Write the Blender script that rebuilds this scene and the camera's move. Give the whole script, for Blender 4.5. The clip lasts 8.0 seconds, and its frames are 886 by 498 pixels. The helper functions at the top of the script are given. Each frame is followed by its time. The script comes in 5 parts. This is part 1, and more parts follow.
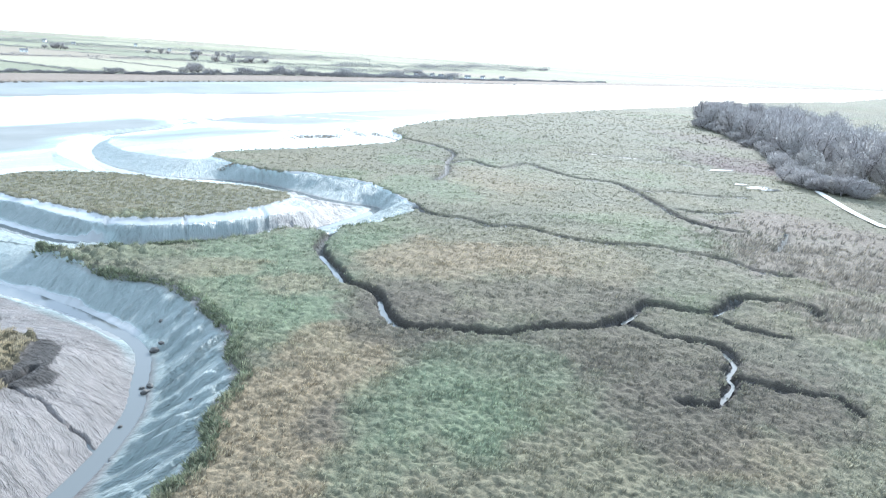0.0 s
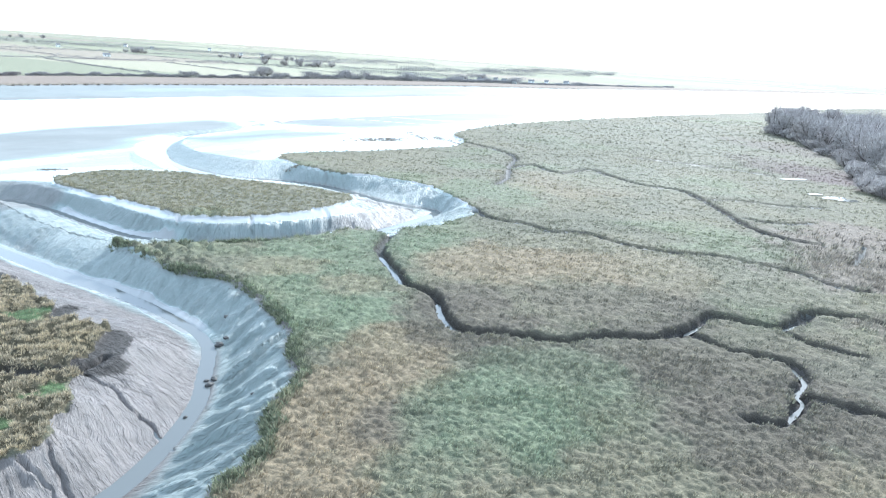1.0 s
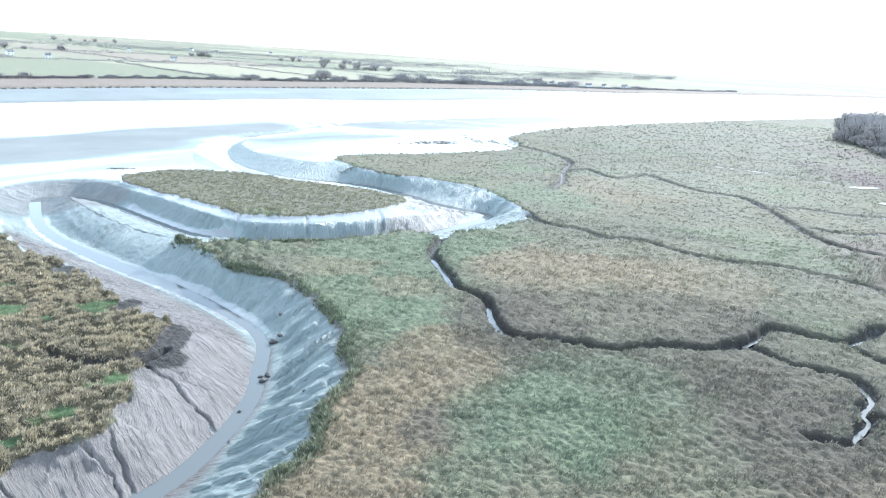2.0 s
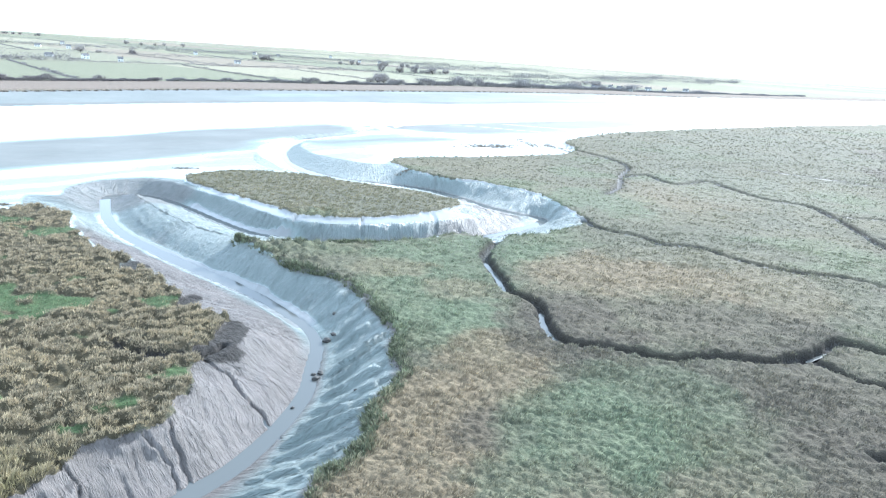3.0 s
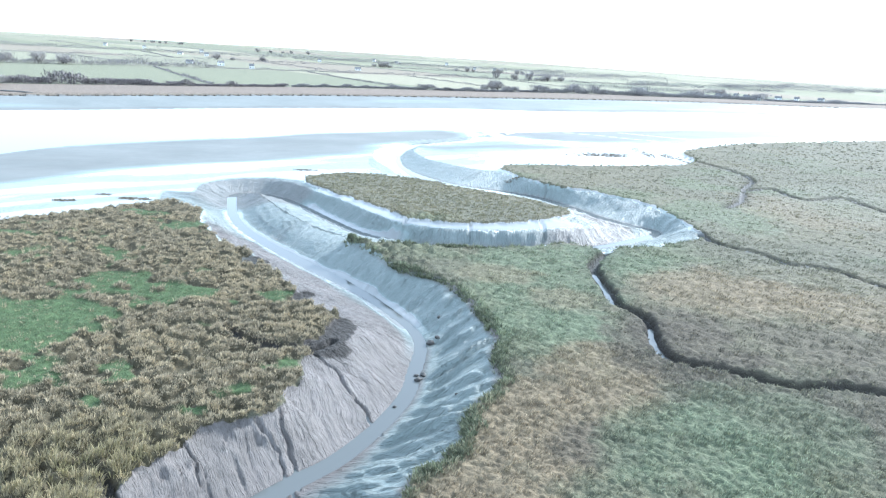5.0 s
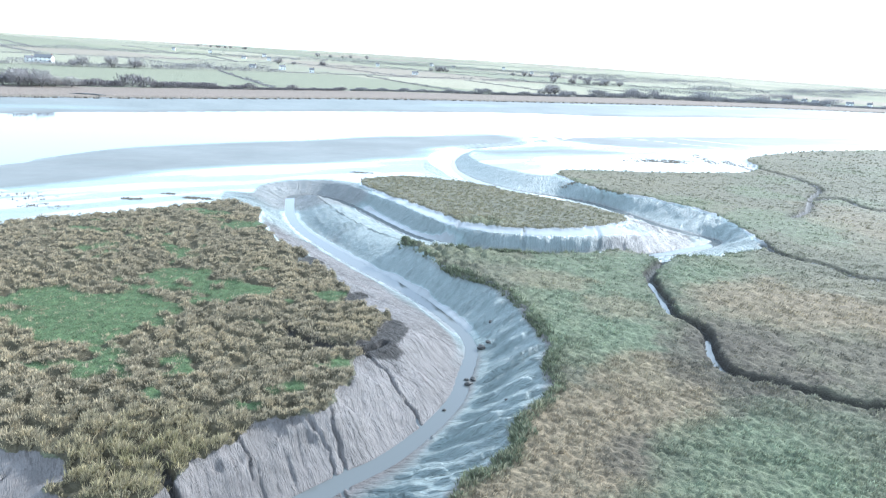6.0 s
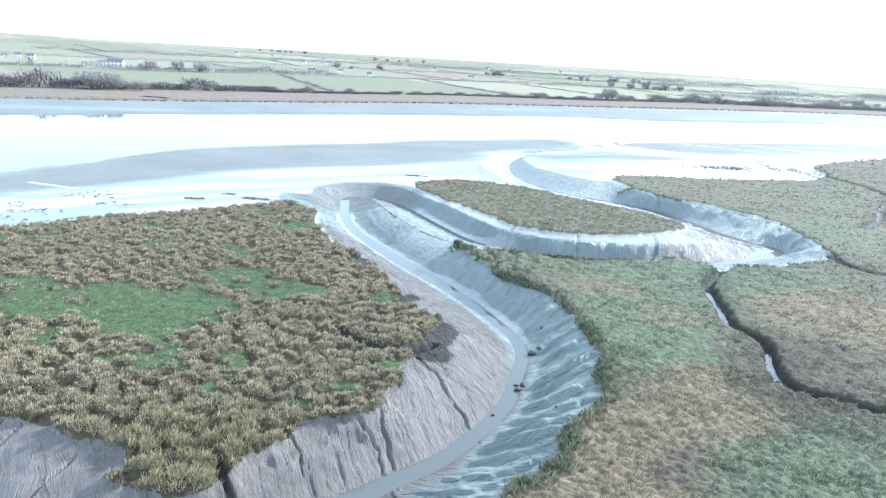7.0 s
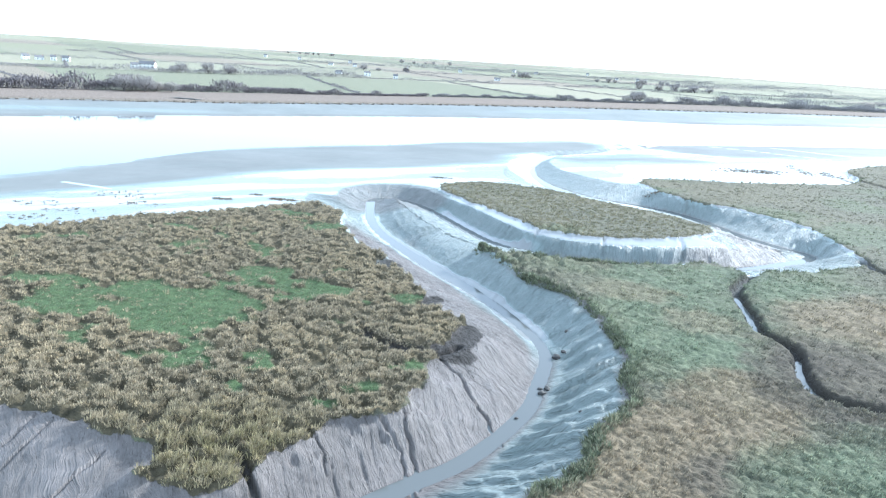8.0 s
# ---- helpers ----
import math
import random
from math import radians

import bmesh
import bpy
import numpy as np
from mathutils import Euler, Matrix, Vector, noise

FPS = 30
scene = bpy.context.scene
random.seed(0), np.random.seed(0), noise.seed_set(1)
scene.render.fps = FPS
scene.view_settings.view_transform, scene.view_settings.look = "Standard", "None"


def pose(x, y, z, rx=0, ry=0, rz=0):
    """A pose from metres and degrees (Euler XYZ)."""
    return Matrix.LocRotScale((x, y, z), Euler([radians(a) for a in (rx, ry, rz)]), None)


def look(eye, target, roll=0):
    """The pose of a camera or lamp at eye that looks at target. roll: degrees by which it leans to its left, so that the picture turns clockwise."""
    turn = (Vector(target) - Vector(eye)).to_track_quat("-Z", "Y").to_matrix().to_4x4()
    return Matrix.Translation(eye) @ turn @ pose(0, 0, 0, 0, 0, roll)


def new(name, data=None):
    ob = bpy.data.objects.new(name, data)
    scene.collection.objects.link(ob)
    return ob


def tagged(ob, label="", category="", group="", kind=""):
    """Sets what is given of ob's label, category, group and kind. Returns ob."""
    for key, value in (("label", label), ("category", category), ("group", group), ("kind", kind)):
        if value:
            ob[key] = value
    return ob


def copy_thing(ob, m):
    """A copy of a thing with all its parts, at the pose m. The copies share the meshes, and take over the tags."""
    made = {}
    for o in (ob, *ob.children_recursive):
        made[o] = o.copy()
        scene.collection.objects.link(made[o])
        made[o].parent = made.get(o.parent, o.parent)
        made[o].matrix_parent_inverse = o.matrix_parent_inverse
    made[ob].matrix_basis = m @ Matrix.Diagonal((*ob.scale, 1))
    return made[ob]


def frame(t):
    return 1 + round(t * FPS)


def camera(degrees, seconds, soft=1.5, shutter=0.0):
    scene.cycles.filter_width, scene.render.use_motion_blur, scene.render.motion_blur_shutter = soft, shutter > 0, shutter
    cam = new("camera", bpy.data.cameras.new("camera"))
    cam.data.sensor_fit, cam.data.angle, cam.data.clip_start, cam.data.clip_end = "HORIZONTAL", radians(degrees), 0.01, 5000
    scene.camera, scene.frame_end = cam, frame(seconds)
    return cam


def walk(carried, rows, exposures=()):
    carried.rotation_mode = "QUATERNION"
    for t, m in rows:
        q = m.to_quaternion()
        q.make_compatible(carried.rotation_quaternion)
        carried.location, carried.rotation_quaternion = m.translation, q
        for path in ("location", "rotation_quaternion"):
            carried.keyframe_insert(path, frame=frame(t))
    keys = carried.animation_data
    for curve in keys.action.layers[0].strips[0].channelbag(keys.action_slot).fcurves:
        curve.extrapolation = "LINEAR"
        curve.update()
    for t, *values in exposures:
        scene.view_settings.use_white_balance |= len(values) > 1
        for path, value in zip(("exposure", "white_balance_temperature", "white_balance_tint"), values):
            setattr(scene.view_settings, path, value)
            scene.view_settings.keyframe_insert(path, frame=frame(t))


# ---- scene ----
# camera: hovering 25 m over the marsh, turning to its left
cam = camera(66.35, 8.0, soft=1.2)
PATH = [
    (0, pose(0, 0, 25, 74.16, -3.35, -18.34)),
    (0.5, pose(0, 0, 25, 74.16, -3.33, -15.73)),
    (1, pose(0, 0, 25, 74.19, -3.37, -13.14)),
    (1.5, pose(0, 0, 25, 74.20, -3.37, -10.81)),
    (3, pose(0, 0, 25, 74.20, -3.32, -3.91)),
    (3.5, pose(0, 0, 25, 74.20, -3.34, -1.45)),
    (4, pose(0, 0, 25, 74.21, -3.33, 0.86)),
    (4.5, pose(0, 0, 25, 74.21, -3.31, 3.12)),
    (6, pose(0, 0, 25, 74.29, -3.27, 10.13)),
    (6.5, pose(0, 0, 25, 74.31, -3.26, 12.32)),
    (7, pose(0, 0, 25, 74.35, -3.22, 14.71)),
    (7.4, pose(0, 0, 25, 74.39, -3.20, 16.49)),
    (7.5, pose(0, 0, 25, 74.40, -3.20, 16.87)),
    (8, pose(0, 0, 25, 74.40, -3.20, 16.87)),
]
walk(cam, PATH, [(0.0, 1.47, 5540, 6), (8.0, 1.34, 5420, 6)])

# ---- light: bright hazy winter sky, low veiled sun ahead and to the right ----
SUN_AZIMUTH, SUN_ELEVATION = 38.0, 28.0  # degrees clockwise from +y, above the horizon
world = bpy.data.worlds.new("world")
scene.world = world
world.use_nodes = True
wn = world.node_tree.nodes
sky = wn.new("ShaderNodeTexSky")
sky.sky_type = "NISHITA"
sky.sun_disc = False
sky.sun_elevation = radians(SUN_ELEVATION)
sky.sun_rotation = radians(SUN_AZIMUTH)
sky.air_density, sky.dust_density, sky.ozone_density = 1.0, 1.0, 1.0
veil = wn.new("ShaderNodeMix")  # thin even cloud over the whole sky
veil.data_type = "RGBA"
veil.inputs[0].default_value = 0.65
veil.inputs[7].default_value = (7.0, 7.9, 8.7, 1)
world.node_tree.links.new(sky.outputs["Color"], veil.inputs[6])
world.node_tree.links.new(veil.outputs[2], wn["Background"].inputs["Color"])
wn["Background"].inputs["Strength"].default_value = 0.138
sun_data = bpy.data.lights.new("sun", "SUN")
sun_data.energy, sun_data.angle, sun_data.color = 3.5, radians(3), (1.0, 0.94, 0.86)
sun = new("sun", sun_data)
sun_way = Vector((math.sin(radians(SUN_AZIMUTH)) * math.cos(radians(SUN_ELEVATION)),
                  math.cos(radians(SUN_AZIMUTH)) * math.cos(radians(SUN_ELEVATION)), math.sin(radians(SUN_ELEVATION))))
sun.matrix_world = look(sun_way * 400, (0, 0, 0))

# ---- the plan, in metres: outlines of the marshes, the creek and its gullies ----
LEFT_MARSH = [(-81.6, 68), (-78.8, 70.7), (-76.4, 75.1), (-73.6, 79.6), (-70.2, 83.9), (-66.5, 87), (-63, 92.3), (-59.7, 96.9), (-56.3, 102.1),
    (-52.6, 104.4), (-47.2, 100.9), (-43.2, 94.1), (-37.9, 86), (-32.2, 81.7), (-27.5, 76.5), (-24, 71.8), (-20, 66.9), (-16.9, 64),
    (-14, 61.4), (-12.7, 55.1), (-14.4, 52.8), (-15.7, 50.9), (-14.6, 48.5), (-14.9, 45.2), (-14.8, 42.3), (-16.6, 40.8),
    (-18.8, 38.8), (-18.7, 37), (-20.2, 34.3), (-20.8, 31.9), (-20.8, 30.4), (-22.2, 28.8), (-24.2, 28.4), (-26.6, 29),
    (-27.6, 31.3), (-28.3, 32.2), (-30.3, 32.3), (-32.5, 32.3), (-33.7, 32.5), (-35.9, 32.3), (-38.4, 32.4), (-40.9, 32.4)] + [
    (-60, 32), (-85, 40), (-96, 54)]
ISLAND = [(-39.9, 135.3), (-34.6, 141.6), (-27.9, 144.1), (-17.9, 141.9), (-10.4, 137.6), (-1, 132.5), (6.7, 128), (11.7, 122.6),
    (13.4, 118.7), (8, 112.6), (1.3, 107.1), (-4.1, 105.2), (-9.5, 105), (-15.1, 106.3), (-20.8, 112.6), (-26.9, 118.2),
    (-33.4, 123.7), (-38.2, 129.3)]
MAIN_NEAR = [(-60, -40), (-32, -8), (-20, 6), (-12, 17), (-7, 26)] + [(-4.5, 34), (-3.9, 35.9), (-2.5, 38.1), (-1.6, 39.8), (-1, 43.2), (-0.7, 45.4), (0.6, 48.1), (1.3, 52.2), (0.7, 55.5),
    (0.7, 59.4), (-0.3, 63.6), (-2.2, 68.2), (-5.1, 74), (-8.7, 76.9), (-12.6, 79.6), (-16.4, 85.2), (-21.6, 92), (-17.3, 89.6),
    (-12.7, 90), (-6.5, 90.3), (-1.8, 91), (3.8, 93.5), (9.7, 97.2), (13.1, 97), (15.6, 94.4), (18.1, 97.2), (23.7, 100.1),
    (30.3, 105.6), (33.6, 110.2), (33, 114.1), (31.6, 122.8), (29.4, 132.7), (24.6, 138.3)]
MAIN_FAR = [(19.3, 143), (13.5, 145.1), (7.6, 150.3), (2.5, 157.9), (-0.2, 165.7), (1.2, 171), (8.5, 175), (23.8, 180.3), (40.6, 189.4),
    (52.2, 197.6), (58.3, 215.3), (59.2, 230.1), (82.3, 261), (115, 288.8), (183.9, 337.2), (245.8, 377.7), (324.5, 425.8)]
MAIN_MARSH = MAIN_NEAR + MAIN_FAR + [(420, 478), (520, 500), (2000, 1500), (5000, 3000), (5200, -5200), (-1500, -5200), (-300, -300)]
CREEK = [(18, 312), (6, 288)] + [(-3.2, 262.5), (-11.1, 246.5), (-18.2, 234), (-28.2, 220.9), (-30, 201.6), (-27.6, 179.6), (-21.4, 164.2), (-11.6, 153.4),
    (-1.1, 149.8), (7.6, 145.9), (13.8, 138.7), (19.3, 130.4), (24.9, 124.7), (28.5, 120.3), (20.6, 111.1), (14.4, 106.4),
    (8.7, 104.1), (3.3, 102.2), (-3.7, 100), (-10.6, 99.7), (-16.1, 101.8), (-22, 104.6), (-29.5, 112.6), (-36.9, 121.2),
    (-42.6, 125.7), (-47.5, 127.5), (-50.7, 126), (-50, 120.9), (-44.6, 108.6), (-38.6, 99.5), (-30.1, 90.5), (-24.6, 85)]
CREEK += [(-19.8, 80.7), (-14.4, 75.1), (-10.7, 70.4), (-8, 66.4), (-6.6, 62.2), (-6.5, 56.8), (-6.5, 52.4), (-7.4, 48.2), (-8.7, 44.4),
    (-10.2, 41.2), (-11.9, 38.9), (-12.9, 37.3)] + [(-17, 31), (-23, 23), (-31, 13), (-42, 0), (-80, -38)]
SIDE_CREEK = [(-140, -10), (-90, 6), (-60, 24), (-47, 25), (-37, 23), (-31, 16), (-30, 12)]
GULLIES = [  # course, half width, depth
    ([(15.5, 93.5), (14, 90.2), (12.8, 84.8), (13.5, 79), (13.6, 74.4), (14.2, 71.8), (15.9, 69.4), (16.6, 67), (16.1, 63.2),
    (16.6, 59.1), (18.1, 57.8), (21.3, 56.9), (25.9, 55.1), (31, 55.7), (35.6, 54.8), (39.9, 56.3), (43.3, 58.4), (45.7, 59.8),
    (47.9, 57.6), (50.3, 56), (54.7, 57.5), (58.1, 59.6), (63.6, 55.9), (62.5, 51.7)], 1.05, 1.1),
    ([(40, 56), (40.9, 51.9), (43.8, 49.5), (45.4, 47.5), (44.4, 44.7), (42, 42.8), (41.3, 41.3), (38.6, 39.4), (37.2, 38.2),
    (34.6, 39.2)], 0.75, 0.8),
    ([(42, 42), (43.4, 40.3), (45.7, 38.4), (47.8, 36.9), (47.6, 34.6)], 0.75, 0.75),
    ([(50.6, 55.6), (50.5, 52.7), (52.2, 49.8), (54.3, 48.3)], 0.65, 0.65),
    ([(33.2, 111), (33.7, 104.1), (39, 99.7), (41.1, 95.1), (45.8, 94.6), (47.9, 90.9), (49.9, 87.4), (53.6, 83.8), (60.8, 81.4),
    (64.9, 76.5), (67.8, 72.8), (68.3, 68.1), (71.3, 65.3)], 0.75, 0.8),
    ([(53.7, 211), (61, 192), (62.5, 175.1), (54.9, 157.4), (62.4, 162.3), (65.2, 150.3), (75.7, 156.7), (77.1, 149.8), (79.3, 136.8),
    (85.5, 129.8), (83.7, 117.5), (81, 106.9), (78.7, 97.9), (79.2, 91.7), (82.4, 87.2)], 1.0, 0.8),
    ([(86.8, 120.9), (94.3, 119.5), (99.6, 115.1), (107.2, 113.7)], 0.7, 0.5),
    ([(82.4, 104.4), (86.3, 100.4), (94.4, 100.8)], 0.7, 0.5),
    ([(54.9, 157.4), (50, 143.7), (44.4, 134.6)], 0.9, 0.6),
    ([(100, 180.7), (113, 170.6), (121.5, 160.7), (126.4, 152.3)], 0.9, 0.4),
    ([(79.5, 76.2), (86.6, 81.8), (91, 86)], 0.6, 0.6),
]
LEFT_GULLIES = [
    ([(-23.8, 55.7), (-20.4, 53.4), (-17.9, 53.1), (-15.2, 53.8), (-13.8, 55.9)], 0.7, 0.7),
    ([(-24.5, 34.8), (-22.5, 33.4), (-20.8, 31.9), (-19.6, 30.9), (-18.7, 29.9)], 0.35, 0.6),
]
RIVER_NEAR = [(-260, -200), (-165, 0), (-140, 60), (-127, 108), (-121, 133), (-114, 168), (-93, 197), (-67, 234), (-30, 272), (1, 280),
              (26, 302), (91, 350), (177, 405), (330, 500), (470, 560), (620, 590), (2100, 1600), (5200, 3200)]
RIVER_FAR = [(-460, -150), (-300, 100), (-220, 188), (-170, 252), (-125, 307), (-85, 347), (-31, 390), (36, 432), (116, 500), (215, 565),
             (324, 640), (455, 712), (580, 785), (900, 980), (1400, 1260), (2500, 1870), (5000, 3500)]
FAR_BANK = [(-520, -120), (-345, 140), (-257, 224), (-194, 292), (-150, 352), (-102, 412), (-38, 472), (45, 548), (157, 641), (270, 700), (380, 758),
            (555, 872), (710, 966), (1000, 1140), (1500, 1430), (2600, 2050), (5000, 3700)]
RUNNELS = [  # shining films of water draining over the flats: course, half width
    ([(-22, 158), (-26.5, 169), (-31, 182), (-33, 195), (-32, 211), (-22.6, 223.8), (-13.8, 232), (-8.7, 249.4), (-1.6, 261.7), (-10, 281), (-18.3, 301)], 4.6),
    ([(-1.6, 261.7), (12.2, 256), (27.6, 251.8)], 2.0),
    ([(51.1, 311.1), (64.8, 297.8), (78.7, 286.3), (91.5, 275.8)], 1.6),
    ([(20, 300), (44, 284), (62, 268)], 1.4),
    ([(-107.8, 105.6), (-101.1, 104.3), (-94.8, 103)], 0.9),
]
GREY_FLATS = [  # drier rippled mud between the shining sheets
    [(-150, 60), (-128, 100), (-126, 120), (-119.6, 150.7), (-103, 180.2), (-79.3, 212.4), (-49, 251.2), (-28, 270), (-18, 256), (-19, 234),
     (-32, 217), (-34, 190), (-41, 178), (-60, 159), (-80, 138), (-94, 115), (-104, 96), (-112, 80)],
    [(-3, 281), (30.8, 322), (75, 358), (138, 385), (190, 400), (150, 345), (98.4, 303), (55.7, 268), (28.3, 253), (12, 259), (1, 264)],
    [(-25, 204), (-14, 204), (-2, 222), (20, 232), (7.5, 237), (-6, 238), (-18, 214)],
]
POND = [(-0.5, 172), (-4.6, 185.1), (-6.7, 199.8), (5.1, 209.8), (22, 224.5), (41, 240), (49, 228), (60, 225), (62, 200), (30, 176)]
MUD_CRACKS = [  # thin runnels cut into the mud: course, half width, depth
    ([(-14.6, 52.5), (-12.7, 51.7), (-11.8, 50.6), (-10.3, 49), (-9.4, 48.2), (-8.4, 46.5), (-7.5, 45.3)], 0.32, 0.38),
    ([(-15.5, 44.4), (-14.2, 42.2), (-12.8, 40.2), (-12, 38.9), (-11.5, 37.7)], 0.3, 0.35),
    ([(-13.8, 40.4), (-12.9, 38.8), (-11.9, 37.3), (-11.5, 36.7)], 0.28, 0.3),
    ([(-17.3, 42.5), (-15.9, 41.3), (-14.9, 40.8), (-14, 40.4)], 0.3, 0.3),
    ([(-20.1, 38.7), (-18.8, 37.3), (-17.8, 36.3), (-17.4, 35.5)], 0.25, 0.3),
    ([(-38.1, 29.9), (-38, 31.1), (-38.1, 32.5), (-38.5, 33.5)], 0.22, 0.25),
    ([(-36.6, 28.5), (-36.6, 30.2), (-36.7, 31.8), (-36.6, 33.1)], 0.22, 0.25),
    ([(-31, 26), (-31.2, 27.2), (-31.2, 28.5), (-31, 29.6), (-30.8, 31.2)], 0.22, 0.25),
    ([(-15.1, 100.6), (-14.5, 105.5), (-13.9, 111.2)], 0.5, 0.5),
    ([(-5.9, 114.6), (-4.7, 108.7), (-4.1, 101.5)], 0.5, 0.5),
    ([(6.6, 121.1), (7.1, 113.7), (7.7, 106.1)], 0.5, 0.5),
]


def smooth(points, per=4, closed=False):
    """A Catmull-Rom curve through the points."""
    p = np.array(points, float)
    n = len(p)
    idx = range(n if closed else n - 1)
    out = []
    for i in idx:
        if closed:
            a, b, c, d = p[i - 1], p[i], p[(i + 1) % n], p[(i + 2) % n]
        else:
            a, b, c, d = p[max(i - 1, 0)], p[i], p[i + 1], p[min(i + 2, n - 1)]
        for k in range(per):
            t = k / per
            out.append(0.5 * (2 * b + (c - a) * t + (2 * a - 5 * b + 4 * c - d) * t * t + (3 * b - a - 3 * c + d) * t ** 3))
    if not closed:
        out.append(p[-1])
    return np.array(out)


def blocks(x, y):
    """The places sorted into small neighbourhoods: their order, and where each block starts."""
    ring, turn = np.floor(np.log(np.hypot(x, y) + 1) * 14), np.floor((np.arctan2(y, x) + 4) * 14)
    key = ring * 1000 + turn
    order = np.argsort(key, kind="stable")
    cuts = np.flatnonzero(np.diff(key[order])) + 1
    return order, np.concatenate([[0], cuts, [len(x)]])


def distance(x, y, line, closed=False):
    """The distance to a polyline, and the length along it of the nearest point."""
    a = np.asarray(line, float)
    b = np.roll(a, -1, axis=0) if closed else a[1:]
    a = a[:len(b)]
    d = b - a
    long = np.maximum(np.hypot(d[:, 0], d[:, 1]), 1e-9)
    start = np.concatenate([[0], np.cumsum(long)[:-1]])
    best, along = np.empty(x.shape), np.empty(x.shape)
    if not len(x):
        return best, along
    order, cuts = blocks(x, y)
    for c0, c1 in zip(cuts[:-1], cuts[1:]):
        who = order[c0:c1]
        px, py = x[who], y[who]
        cx, cy = px.mean(), py.mean()
        reach = np.hypot(px - cx, py - cy).max()
        t = np.clip(((cx - a[:, 0]) * d[:, 0] + (cy - a[:, 1]) * d[:, 1]) / long ** 2, 0, 1)
        mid = np.hypot(cx - a[:, 0] - t * d[:, 0], cy - a[:, 1] - t * d[:, 1])
        k = np.flatnonzero(mid <= mid.min() + 2 * reach + 1e-6)
        t = np.clip(((px[:, None] - a[k, 0]) * d[k, 0] + (py[:, None] - a[k, 1]) * d[k, 1]) / long[k] ** 2, 0, 1)
        e = (px[:, None] - a[k, 0] - t * d[k, 0]) ** 2 + (py[:, None] - a[k, 1] - t * d[k, 1]) ** 2
        n = e.argmin(1)
        at = np.arange(len(who))
        best[who], along[who] = np.sqrt(e[at, n]), start[k[n]] + t[at, n] * long[k[n]]
    return best, along


def inside(x, y, line):
    hit = np.zeros(x.shape, bool)
    if not len(x):
        return hit
    a = np.asarray(line, float)
    b = np.roll(a, -1, axis=0)
    low, high, right = np.minimum(a[:, 1], b[:, 1]), np.maximum(a[:, 1], b[:, 1]), np.maximum(a[:, 0], b[:, 0])
    order, cuts = blocks(x, y)
    for c0, c1 in zip(cuts[:-1], cuts[1:]):
        who = order[c0:c1]
        px, py = x[who], y[who]
        got = np.zeros(len(who), bool)
        for k in np.flatnonzero((low <= py.max()) & (high > py.min()) & (right > px.min())):
            (ax, ay), (bx, by) = a[k], b[k]
            if ay != by:
                got ^= ((ay > py) != (by > py)) & (px < (bx - ax) * (py - ay) / (by - ay) + ax)
        hit[who] = got
    return hit


CHANCE = np.random.default_rng(77).uniform(-1, 1, 1 << 18)


def lattice(ix, iy, seed):
    """A fixed random number between -1 and 1 for each cell."""
    return CHANCE[(ix.astype(np.int32) + iy.astype(np.int32) * 613 + seed * 40503) & 0x3FFFF]


def ripple(x, y, seed=0):
    """Smooth noise between -1 and 1."""
    x, y = np.broadcast_arrays(np.asarray(x, float), np.asarray(y, float))
    ix, iy = np.floor(x), np.floor(y)
    fx, fy = x - ix, y - iy
    fx, fy = fx * fx * (3 - 2 * fx), fy * fy * (3 - 2 * fy)
    a, b, c, d = lattice(ix, iy, seed), lattice(ix + 1, iy, seed), lattice(ix, iy + 1, seed), lattice(ix + 1, iy + 1, seed)
    return (a + (b - a) * fx) * (1 - fy) + (c + (d - c) * fx) * fy


def layers(x, y, seed=0, octaves=3):
    return sum(ripple(x * 2 ** k, y * 2 ** k, seed + k) * 0.5 ** k for k in range(octaves)) / 1.6


def step(a, b, x):
    t = np.clip((x - a) / (b - a), 0, 1)
    return t * t * (3 - 2 * t)


def hummock(x, y, size, seed):
    """Rounded domes of about the given size, 1 on their crowns and 0 in the gaps between."""
    u, v = x / size, y / size
    iu, iv = np.floor(u), np.floor(v)
    best = np.full(u.shape, 9.0)
    for dx in (-1, 0, 1):
        for dy in (-1, 0, 1):
            a, b = iu + dx, iv + dy
            cx, cy = a + 0.5 + 0.42 * lattice(a, b, seed), b + 0.5 + 0.42 * lattice(a, b, seed + 7)
            best = np.minimum(best, ((u - cx) ** 2 + (v - cy) ** 2) * (1.3 + 0.5 * lattice(a, b, seed + 13)))
    return np.clip(1 - best / 0.45, 0, 1)


MARSHES = [smooth(LEFT_MARSH, 3, True), smooth(ISLAND, 4, True),
           np.concatenate([smooth(MAIN_NEAR + MAIN_FAR, 3), np.array(MAIN_MARSH[len(MAIN_NEAR + MAIN_FAR):], float)])]
CREEK_LINE = smooth(CREEK, 4)
GULLY_LINES = [(smooth(c, 5), w, d) for c, w, d in GULLIES + LEFT_GULLIES]
CRACK_LINES = [(smooth(c, 5), w, d) for c, w, d in MUD_CRACKS]
RIVER_NEAR_LINE, RIVER_FAR_LINE = smooth(RIVER_NEAR, 3), smooth(RIVER_FAR, 3)
RIVER = np.concatenate([RIVER_NEAR_LINE, RIVER_FAR_LINE[::-1]])
SIDE_LINE = smooth(SIDE_CREEK, 4)
RUNNEL_LINES = [(smooth(c, 4), w) for c, w in RUNNELS]
FAR_BANK_LINE = smooth(FAR_BANK, 4)
FAR_LAND = np.concatenate([FAR_BANK_LINE, np.array([(6500, 6500), (-6500, 6500), (-6500, -2000), (-900, -900)], float)])
WATER_LEVEL = -3.0


